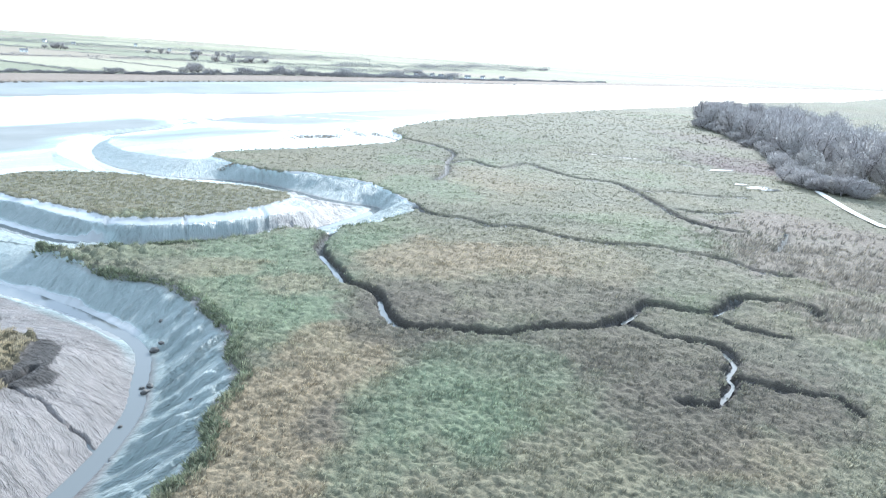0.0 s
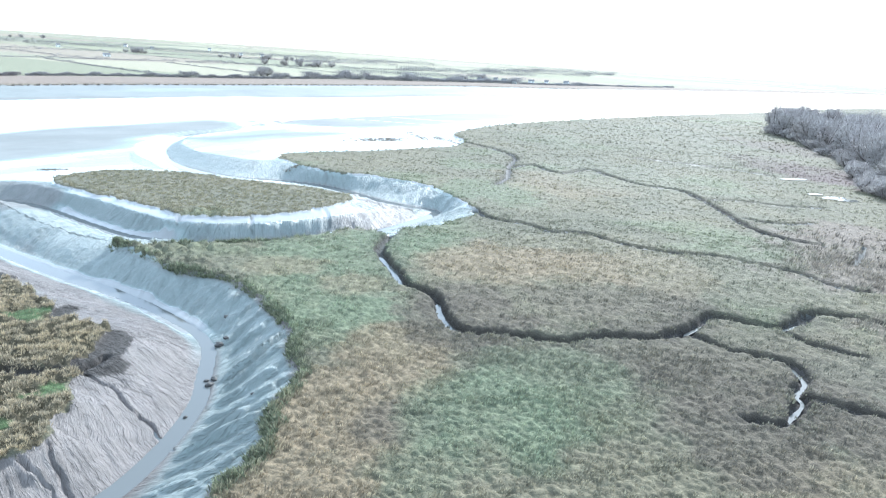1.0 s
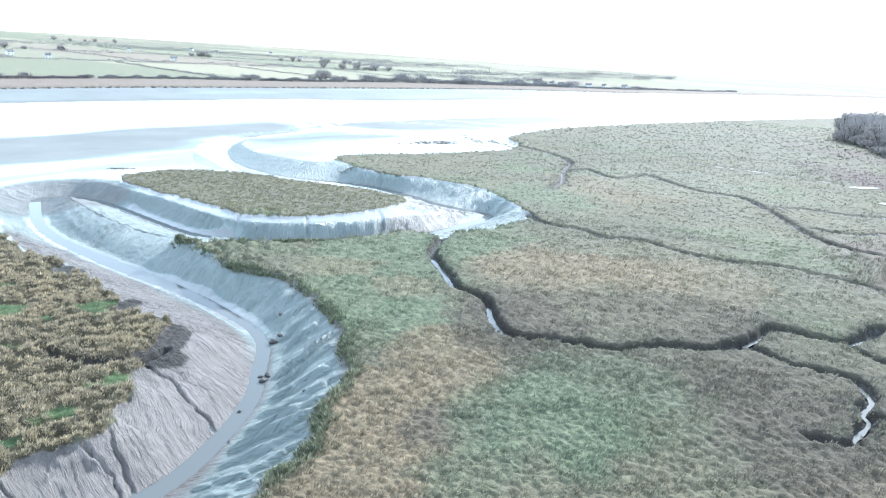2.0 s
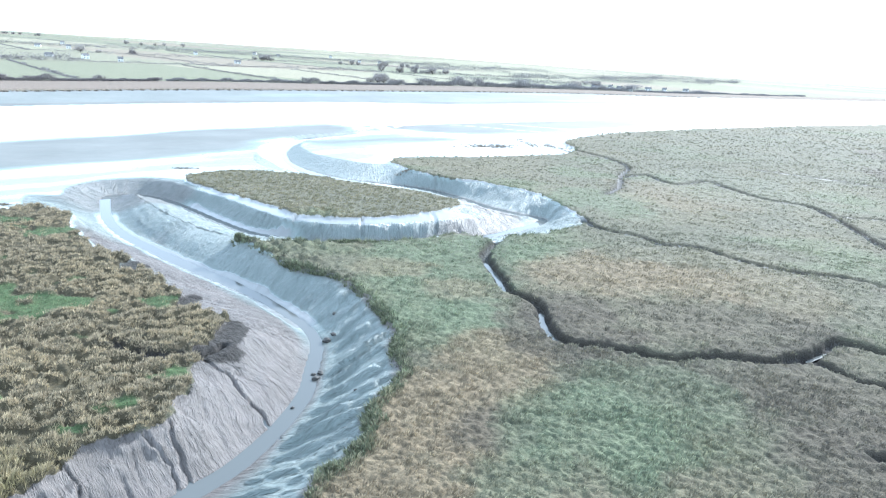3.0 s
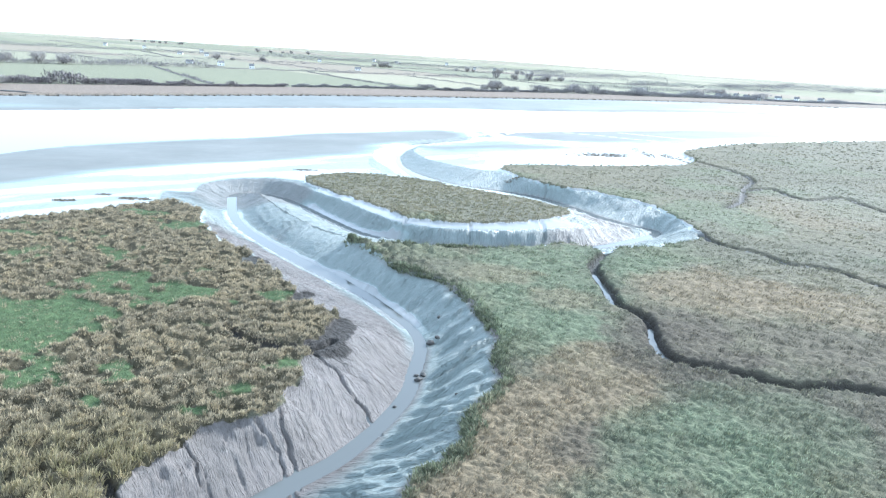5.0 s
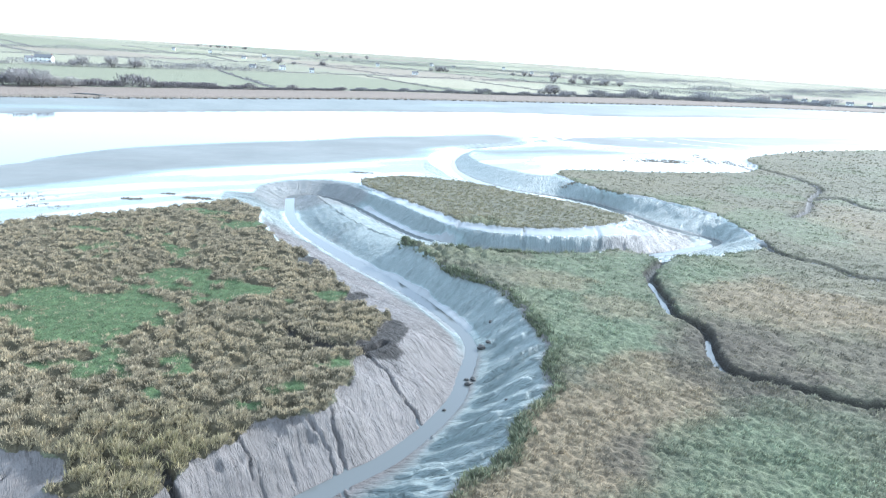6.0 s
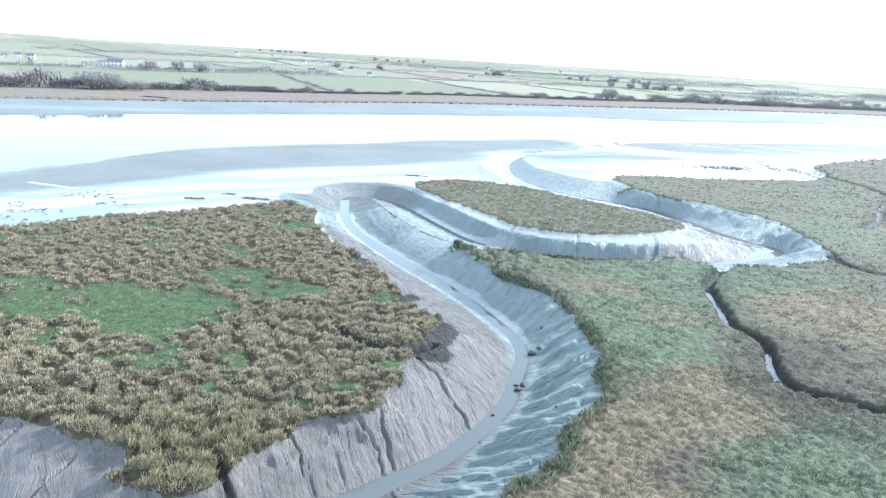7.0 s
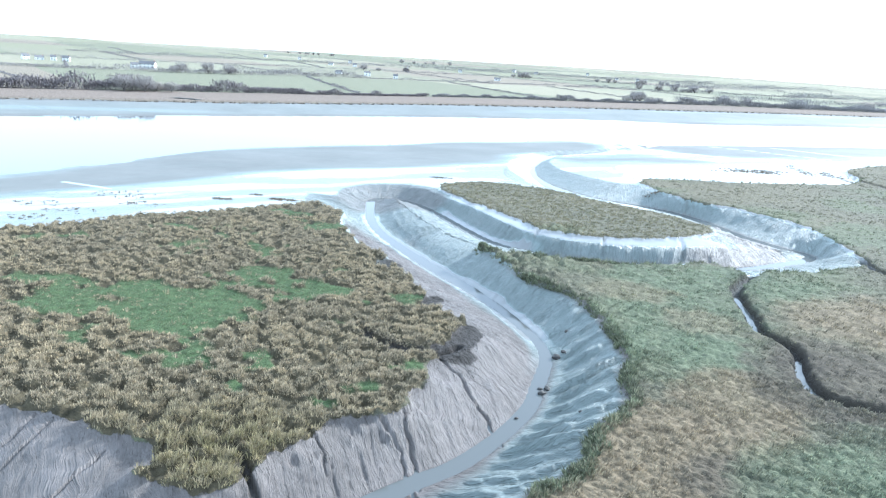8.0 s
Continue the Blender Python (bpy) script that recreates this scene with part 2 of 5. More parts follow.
def marsh_depth(x, y):
    """How far inside the nearest marsh a place lies (negative: outside), with ragged edges; and the way to each marsh's edge."""
    best, edges = np.full(x.shape, -1e9), []
    for line in MARSHES:
        d, _ = distance(x, y, line, True)
        edges.append(d)
        best = np.maximum(best, np.where(inside(x, y, line), d, -d))
    return best + 0.55 * ripple(x * 0.55, y * 0.55, 3) + 0.3 * ripple(x * 1.5, y * 1.5, 4), edges


# patches of colour on the marsh: x, y, reach along x and y, colour, weight
GREEN, TAN, OLIVE, BROWN, PALE, ROSE, HEATH = (0.122, 0.16, 0.088), (0.21, 0.157, 0.088), (0.13, 0.125, 0.08), (0.10, 0.083, 0.06), (0.16, 0.163, 0.11), (0.165, 0.128, 0.10), (0.115, 0.075, 0.075)
PATCHES = [
    (6.3, 79.9, 9, 22, GREEN, 0.8),
    (8.5, 60.6, 4, 8, GREEN, 0.7),
    (16.7, 88.3, 8, 6, GREEN, 0.8),
    (15.6, 43.1, 6, 6, GREEN, 0.4),
    (8.7, 37.7, 5, 4, GREEN, 0.35),
    (41.9, 125.7, 10, 14, GREEN, 0.6),
    (0.1, 36.8, 5, 5, TAN, 0.9),
    (3.9, 44.1, 5, 7, TAN, 0.9),
    (9.2, 53.3, 5, 7, TAN, 0.85),
    (27.9, 79.6, 10, 9, TAN, 0.75),
    (62.6, 136.9, 16, 18, TAN, 0.5),
    (79.4, 148.3, 20, 25, PALE, 0.5),
    (35.4, 63.3, 12, 8, BROWN, 0.6),
    (56.9, 69.7, 12, 10, OLIVE, 0.6),
    (34.7, 32.0, 6, 4, TAN, 0.6),
    (29.1, 39.6, 8, 6, OLIVE, 0.7),
    (90.2, 73.4, 22, 22, ROSE, 0.8),
    (67.3, 50.2, 9, 8, ROSE, 0.7),
    (144.4, 159.8, 14, 30, HEATH, 0.9),
    (181.6, 214.9, 14, 30, HEATH, 0.8),
    (96.1, 90.2, 10, 12, ROSE, 0.8),
    (40.4, 37.1, 6, 4, BROWN, 0.6),
    (52.5, 43.1, 7, 6, PALE, 0.5),
    (36.3, 77.4, 10, 8, TAN, 0.5),
    (46.2, 74.8, 9, 9, TAN, 0.4),
    (19.2, 66.8, 6, 5, BROWN, 0.6),
    (7.7, 71.8, 5, 4, TAN, 0.5),
    (0.7, 78.8, 5, 4, TAN, 0.5),
    (7.8, 42.3, 3, 3, BROWN, 0.7),
    (25.9, 50.3, 6, 5, OLIVE, 0.8),
    (18.2, 39.2, 4, 3, GREEN, 0.6),
    (135.4, 224.6, 60, 60, OLIVE, 0.5),
    (36.4, 37.9, 11, 8, BROWN, 0.8),
    (36.2, 44.9, 7, 6, BROWN, 0.5),
    (18.9, 61.3, 7, 8, BROWN, 0.8),
    (42.0, 51.0, 15, 12, BROWN, 0.6),
    (14.5, 41.0, 6, 7, GREEN, 0.55),
    (22.0, 47.0, 6, 6, GREEN, 0.45),
]


def marsh_colour(x, y):
    n = layers(x * 0.06, y * 0.06, 21)
    k = step(-0.35, 0.45, n)[..., None]
    col = np.array(OLIVE) * (1 - k) + np.array((0.15, 0.136, 0.082)) * k
    k = step(0.15, 0.6, layers(x * 0.045, y * 0.07, 31))[..., None] * 0.7
    col = col * (1 - k) + np.array((0.13, 0.155, 0.08)) * k
    fray = 0.9 * layers(x * 0.16, y * 0.16, 41) + 0.6 * layers(x * 0.6, y * 0.6, 42)
    for px, py, rx, ry, c, w in PATCHES:
        e = ((x - px) / rx) ** 2 + ((y - py) / ry) ** 2
        k = (w * step(1.5, 0.4, e + fray))[..., None]
        col = col * (1 - k) + np.array(c) * k
    grey = col.mean(-1, keepdims=True)
    return (col * 0.68 + grey * 0.32) * 0.88


def tussocks(x, y):
    """How thickly tall pale tussocks cover the left marsh."""
    n = layers(x * 0.13, y * 0.2, 51, 3)
    green = sum(np.exp(-((x - px) / rx) ** 2 - ((y - py) / ry) ** 2) for px, py, rx, ry in LAWNS)
    return step(-0.12, 0.08, n + 0.5 - 0.72 * np.minimum(green, 1) + 0.45 * ripple(x * 0.55, y * 0.8, 54))


LAWNS = [
    (-45.6, 53.5, 6, 5),
    (-53.5, 53.9, 5, 5),
    (-39.9, 55.4, 5, 5),
    (-40.8, 66.0, 4, 6),
    (-33.2, 60.7, 4, 5),
    (-33.8, 72.2, 4, 5),
    (-38.6, 48.9, 5, 3),
    (-36.5, 42.1, 3.4, 1.8),
    (-34.1, 43.8, 3, 2),
    (-28.4, 45.7, 2, 2.4),
    (-28.2, 41.1, 1.8, 2),
    (-45.0, 41.6, 3, 2),
    (-18.6, 44.3, 3, 2.5),
]


def cushions(x, y):
    """Rounded grass cushions about a metre across: above 0 on a cushion, below it in the gaps."""
    wx, wy = x + 0.35 * ripple(x * 0.7, y * 0.7, 28), y + 0.35 * ripple(x * 0.7, y * 0.7, 39)
    return 1.15 * hummock(wx, wy, 1.5, 29) ** 0.7 + 0.45 * hummock(wx, wy, 0.6, 30) - 0.75


def terrain(x, y):
    """Height and cover of the ground."""
    r = np.hypot(x, y)
    depth, (to_left, isle, to_main) = marsh_depth(x, y)
    out = np.maximum(-depth, 0)
    far, _ = distance(x, y, FAR_BANK_LINE)
    beyond = inside(x, y, FAR_LAND)
    near_shore, _ = distance(x, y, RIVER_NEAR_LINE)
    far_shore, _ = distance(x, y, RIVER_FAR_LINE)
    river = np.minimum(near_shore, far_shore)
    wet_river = inside(x, y, RIVER)
    a, s = distance(x, y, CREEK_LINE)
    half = 0.68 + 0.2 * ripple(s * 0.05, 0, 5) + 0.9 * ripple(s * 0.09, 0, 6) * step(150, 110, s) + 1.5 * step(40, 0, s) + 0.5 * step(148, 170, s) * step(220, 195, s) - 0.35 * step(276, 286, s) * step(318, 310, s)
    b, _ = distance(x, y, SIDE_LINE)
    a = np.maximum(np.minimum(a - half, b - 0.8), 0)
    # mud flats fall from the marsh to the river
    share = out / (out + near_shore + 0.01)
    flat = -0.35 - 2.65 * share ** 0.8 + 0.12 * layers(x * 0.04, y * 0.09, 7) * step(0, 10, out)
    # creek banks
    bowl = step(17, 12, np.hypot(x + 49, y - 127))  # the steep brown head of the loop
    wide = np.minimum(out, np.maximum(3.5 + 8 * step(120, 175, s) * (1 - 0.7 * bowl) - a, 0))
    rise = a / (a + wide + 0.02)
    ledge = step(80, 100, r) * step(3.0, 0.5, isle - out) * step(11, 8, a + out)  # the islet's banks carry a flat ledge under the grass
    lip = 0.4 + 0.2 * step(-14, -22, x) + 0.03 * ripple(s * 0.25, 0, 62)
    profile = (0.25 * rise + 0.75 * step(-0.05, 1.05, rise)) * (1 - ledge) + (0.86 * np.clip(rise / lip, 0, 1) ** (1 + 0.9 * step(-14, -22, x)) + 0.14 * rise) * ledge
    z = -3.0 - 0.18 * step(0.02, 0.0, rise) + (flat + 3.02) * profile
    # the bare spit between two reaches of the creek: one long smooth back rising gently out of the water
    spit = step(0.5, 3.0, np.where(inside(x, y, SPIT_LINE), 1, -1) * distance(x, y, SPIT_LINE, True)[0] + 1.5) * (out > 0)
    back = -2.97 + 1.9 * (1 - np.exp(-(np.maximum(a, 0) / 3.6) ** 1.7)) - 0.25 * step(100, 122, y)
    z = z * (1 - spit) + back * spit
    slope = np.minimum(np.sin(np.pi * np.clip(rise, 0, 1)) * 1.8, 1) * (out > 0)
    near = step(190, 90, r)
    outer = step(-2, 2, to_left - to_main) * step(100, 92, y)  # the steep bank of the near bend
    inner = step(2, -2, to_left - to_main) * step(100, 90, y)  # the gentle sunlit bank of the near bend
    slant = outer * (0.25 + 0.42 * step(76, 62, y)) + inner * (0.22 + 0.55 * step(42, 50, y)) + (1 - outer) * (1 - inner) * 0.35
    warp = s + slant * a + 0.45 * ripple(x * 0.22, y * 0.22, 8) + 0.16 * ripple(x * 0.8, y * 0.8, 9) + 0.05 * ripple(x * 2.3, y * 2.3, 63)

    def ribs(spacing, seed, sharp):
        """Overlapping ribs of mud: a long back and a short steep front."""
        u = warp / spacing + 0.4 * ripple(warp * 0.5 / spacing, a * 0.12, seed) + 0.25 * ripple(a * 0.45, warp * 0.2, seed + 1)
        n = np.floor(u)
        f = u - n
        tall = 0.65 + 0.35 * lattice(n, n * 0, seed + 2) + 0.25 * ripple(a * 0.4 + n * 3.1, n * 0.7, seed + 3)
        return np.clip(tall, 0.1, 1.2) * np.where(f < sharp, (f / sharp) ** 1.4, 1 - step(0, 1, (f - sharp) / (1 - sharp))) - 0.35

    low = step(78, 62, y)
    thread = np.abs(ripple(warp * 0.8, a * 0.09, 10))
    thread2 = np.abs(ripple(warp * 2.0 + 5, a * 0.16, 11))
    cut = step(0.16, 0.0, thread)
    bold = (0.2 + 0.5 * low) * ribs(2.3, 110, 0.8) * step(0.2, 1.8, a) + (0.24 - 0.08 * low) * ribs(0.8, 120, 0.72) - 0.1 * step(0.3, 0.0, thread2)
    fine = -0.12 * cut - 0.08 * step(0.35, 0.0, thread2) + 0.04 * ripple(warp * 0.5, a * 0.3, 12)
    lobe = (0.07 * ribs(1.3, 130, 0.8) + 0.2 * spit * ribs(1.0, 150, 0.75) + 0.4 * step(85, 105, r) * ribs(2.4, 140, 0.75)) * step(0.1, 1.0, a)
    rills = bold * outer + (fine + lobe) * (1 - outer)
    quiet = step(-22, -26, x) * step(40, 34, y)  # the smooth slope below the marsh's south edge
    rills = rills * (1 - 0.85 * ledge * step(lip - 0.2, lip, rise)) * (1 - 0.7 * quiet)
    z = z + rills * slope * near
    # the river bed and the far flats
    z = np.where(wet_river & ~beyond, -3.0 - np.minimum(0.05 * river, 1.2), z)
    far_side = (~wet_river) & (~beyond) & (far_shore < near_shore) & (depth < -20)
    ratio = far / (far + far_shore + 0.01)
    z = np.where(far_side, -0.9 - 2.1 * step(0, 1, ratio) + 0.15 * layers(x * 0.03, y * 0.03, 13), z)
    stain = np.zeros(x.shape)
    for px, py, rx, ry in STAINS:
        stain = np.maximum(stain, step(1.08, 0.85, ((x - px) / rx) ** 2 + ((y - py) / ry) ** 2 + 0.7 * layers(x * 0.5, y * 0.5, 24)))
    # marsh top with a worn edge, tussocky
    top = 0.10 * layers(x * 0.5, y * 0.5, 14) + 0.09 * layers(x * 1.6, y * 1.6, 15) * near + 0.05
    left = (x < -8) & (y < 110)
    comb = 0.7 * layers(x * 1.1, y * 1.9, 33) + 0.5 * layers(x * 2.0, y * 2.9, 34)
    heap = hummock(x + 0.3 * ripple(x, y, 65), y + 0.3 * ripple(x, y, 66), 0.62, 67) * step(95, 60, r) + 1.3 * hummock(x, y * 1.2, 1.7, 68) * step(55, 90, r)
    top = top + near * np.where(left, 0.52 * tussocks(x, y) * cushions(x, y) * (1 - stain), 0.05 * comb + 0.17 * (heap - 0.5) * step(125, 75, r))
    edge = step(-0.05, 0.55, depth)
    top = top - 0.3 * stain
    z = z * (1 - edge) + top * edge
    grass = edge.copy()
    # gullies
    dark = np.zeros(x.shape)
    for line, w, d in GULLY_LINES:
        lo, hi = line.min(0) - 8, line.max(0) + 8
        m = (x > lo[0]) & (x < hi[0]) & (y > lo[1]) & (y < hi[1])
        g, along = distance(x[m], y[m], line)
        g = np.maximum(g + 0.22 * ripple(x[m] * 0.5, y[m] * 0.5, 16) + 0.2 * ripple(x[m] * 1.7, y[m] * 1.7, 17), 0)
        bite = step(w, w * 0.3, g)
        z[m] -= d * bite * (depth[m] > -3)
        grass[m] = np.minimum(grass[m], 1 - step(w * 0.62, w * 0.42, g))
        # gully shade painted in: strong on the banks, weak out to three widths
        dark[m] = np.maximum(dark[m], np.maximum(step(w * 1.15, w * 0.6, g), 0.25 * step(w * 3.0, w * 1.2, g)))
    for line, w, d in CRACK_LINES:
        lo, hi = line.min(0) - 3, line.max(0) + 3
        m = (x > lo[0]) & (x < hi[0]) & (y > lo[1]) & (y < hi[1])
        g, _ = distance(x[m] + 0.15 * ripple(x[m] * 1.5, y[m] * 1.5, 26), y[m] + 0.15 * ripple(x[m] * 1.5, y[m] * 1.5, 27), line)
        w *= 0.62
        z[m] += (0.05 * step(w * 3.2, w * 1.2, g) - d * step(w, w * 0.2, g)) * (depth[m] < 0.2)
    # far land: a low scarp, rough shore meadow, fields that rise to low hills
    hill = 6.0 * step(60, 700, far) + 17 * step(500, 2300, far) * step(1500, -200, x) + 5 * layers(x * 0.0022, y * 0.0022, 18) * step(300, 900, far)
    land = 0.15 + 0.1 * ripple(x * 0.2, y * 0.2, 19) + hill
    bank = step(-2, 5, np.where(beyond, far, -far))
    z = z * (1 - bank) + land * bank
    right_land = step(190, 420, x - 0.25 * y) * (depth > 5)
    z = z + right_land * (3 + 3 * layers(x * 0.004, y * 0.004, 20))
    # wetness of the mud
    open_flat = step(0.9, 0.99, rise) * step(70, 100, r)
    streaks = layers((x + y) * 0.012, (y - x) * 0.07, 22)
    grey = np.zeros(x.shape)
    bend_x, bend_y = x + 5 * ripple(x * 0.03, y * 0.03, 36), y + 5 * ripple(x * 0.03, y * 0.03, 37)
    for patch in GREY_LINES:
        m = (r > 60) & (r < 480)
        d, _ = distance(bend_x[m], bend_y[m], patch, True)
        d = np.where(inside(bend_x[m], bend_y[m], patch), d, -d)
        grey[m] = np.maximum(grey[m], step(-5, 6, d + 7 * streaks[m]))
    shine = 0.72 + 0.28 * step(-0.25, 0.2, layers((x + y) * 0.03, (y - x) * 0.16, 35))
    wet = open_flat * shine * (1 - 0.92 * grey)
    pond = inside(x, y, POND_LINE) & (out > 0)
    wet = np.where(pond, 1.0, wet)
    z = np.where(pond & (grass < 0.5) & (rise > 0.9), np.minimum(z, -0.9), z)
    wet = np.where(far_side, (0.16 + 0.26 * step(0.0, 0.35, layers((x * 0.729 + y * 0.685) * 0.008, (y * 0.729 - x * 0.685) * 0.07, 64))) * step(0.03, 0.12, ratio) * step(0.9, 0.75, ratio + 0.1 * layers(x * 0.01, y * 0.02, 23)), wet)
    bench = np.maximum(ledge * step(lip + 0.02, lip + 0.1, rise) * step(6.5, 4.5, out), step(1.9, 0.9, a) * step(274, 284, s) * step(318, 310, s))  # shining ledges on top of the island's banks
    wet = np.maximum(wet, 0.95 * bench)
    # banks away from the sun: this share brings the painted sky sheen, hardly any gloss
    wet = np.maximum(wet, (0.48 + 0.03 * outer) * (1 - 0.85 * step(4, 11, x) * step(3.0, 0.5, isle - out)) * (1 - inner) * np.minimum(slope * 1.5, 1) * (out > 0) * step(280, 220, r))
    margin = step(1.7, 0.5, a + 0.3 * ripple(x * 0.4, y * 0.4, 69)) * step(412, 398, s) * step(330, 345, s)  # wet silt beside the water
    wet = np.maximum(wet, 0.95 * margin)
    wet = wet * (1 - 0.6 * bowl * step(0.99, 0.9, rise))
    for line, w in RUNNEL_LINES:
        lo, hi = line.min(0) - 6, line.max(0) + 6
        m = (x > lo[0]) & (x < hi[0]) & (y > lo[1]) & (y < hi[1])
        g, _ = distance(x[m] + 1.5 * ripple(x[m] * 0.12, y[m] * 0.12, 48), y[m], line)
        wet[m] = np.maximum(wet[m], step(w, w * 0.5, g) * (grass[m] < 0.5))
    wet = wet * (1 - bank)
    grass = grass * (1 - 0.9 * stain)
    dry = step(0.9, 0.99, rise) * step(70, 100, r) * (1 - wet)
    dry = np.where(far_side, 1 - wet, dry)
    return dict(dry=dry, z=z, grass=grass * (1 - bank), bank=bank, wet=wet, dark=np.maximum(dark, stain), stain=stain, along=warp, across=a, far=np.where(beyond, far, -far), depth=depth, rise=rise)


SPIT_LINE = smooth([(-46.5, 117), (-43, 120.5), (-37, 117), (-30.5, 109), (-23.5, 101), (-18, 94), (-21, 88), (-27, 90), (-34, 97.5), (-41, 106.5)], 3, True)
GREY_LINES = [smooth(p, 3, True) for p in GREY_FLATS]
POND_LINE = smooth(POND, 3, True)
STAINS = [
    (-13.9, 58.6, 1.6, 3.4),
    (-14.0, 54.2, 2.2, 1.5),
    (-20.0, 66.9, 0.9, 3.4),
    (-29.1, 77.4, 1.6, 2),
]


def field_cell(x, y, far):
    """The far fields: strips between hedges, numbered."""
    u = (x + 102) * 0.729 + (y - 412) * 0.685
    row = np.digitize(far, FIELD_ROWS)
    cut = (u + 60 * ripple(row * 7.3, 0, 60) + 0.18 * far) / (150 + 30 * (row % 3))
    return row, np.floor(cut), cut - np.floor(cut)


FIELD_ROWS = [62, 300, 520, 800, 1150, 1600, 2200]
# field colours kept pale and greyish to stand in for haze
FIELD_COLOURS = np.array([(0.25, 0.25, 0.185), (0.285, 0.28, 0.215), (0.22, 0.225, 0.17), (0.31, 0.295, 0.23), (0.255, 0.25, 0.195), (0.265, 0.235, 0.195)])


# ---- materials ----
def material(name):
    m = bpy.data.materials.new(name)
    m.use_nodes = True
    nt = m.node_tree
    return m, nt, nt.nodes["Principled BSDF"]


def node(nt, kind, **inputs):
    n = nt.nodes.new(kind)
    for k, v in inputs.items():
        n.inputs[k.replace("_", " ")].default_value = v
    return n


def mixed(nt, factor, a, b, blend="MIX"):
    """A colour mix; each argument is a socket or a value. Returns the result's socket."""
    n = nt.nodes.new("ShaderNodeMix")
    n.data_type, n.blend_type = "RGBA", blend
    for i, v in ((0, factor), (6, a), (7, b)):
        if isinstance(v, bpy.types.NodeSocket):
            nt.links.new(v, n.inputs[i])
        else:
            n.inputs[i].default_value = v if i == 0 else (*v, 1)
    return n.outputs[2]


def ranged(nt, socket, a, b, c, d):
    n = nt.nodes.new("ShaderNodeMapRange")
    for i, v in enumerate((a, b, c, d)):
        n.inputs[i + 1].default_value = v
    nt.links.new(socket, n.inputs[0])
    return n.outputs[0]


def maths(nt, op, a, b=0.0):
    n = nt.nodes.new("ShaderNodeMath")
    n.operation = op
    for i, v in enumerate((a, b)):
        if isinstance(v, bpy.types.NodeSocket):
            nt.links.new(v, n.inputs[i])
        else:
            n.inputs[i].default_value = v
    return n.outputs[0]


def grain(nt, scale, detail=4.0, vector=None, rough=0.6):
    n = node(nt, "ShaderNodeTexNoise", Scale=scale, Detail=detail, Roughness=rough)
    if vector is not None:
        nt.links.new(vector, n.inputs["Vector"])
    return n.outputs["Fac"]


def plain(name, colour, rough=0.8, vary=0.3, scale=2.0, metal=0.0, each=0.0):
    """A matt material with grain at two scales; each: brightness varied from object to object."""
    m, nt, bsdf = material(name)
    pos = nt.nodes.new("ShaderNodeNewGeometry").outputs["Position"]
    f = maths(nt, "ADD", maths(nt, "MULTIPLY", grain(nt, scale, 5, pos), 0.7), maths(nt, "MULTIPLY", grain(nt, scale * 8, 3, pos), 0.3))
    if each:
        rnd = nt.nodes.new("ShaderNodeObjectInfo").outputs["Random"]
        f = maths(nt, "ADD", f, ranged(nt, rnd, 0, 1, -each, each))
    col = mixed(nt, ranged(nt, f, 0.3, 0.7, 0, 1), [c * (1 - vary) for c in colour], [min(c * (1 + vary), 1) for c in colour])
    nt.links.new(col, bsdf.inputs["Base Color"])
    bsdf.inputs["Roughness"].default_value, bsdf.inputs["Metallic"].default_value = rough, metal
    return m


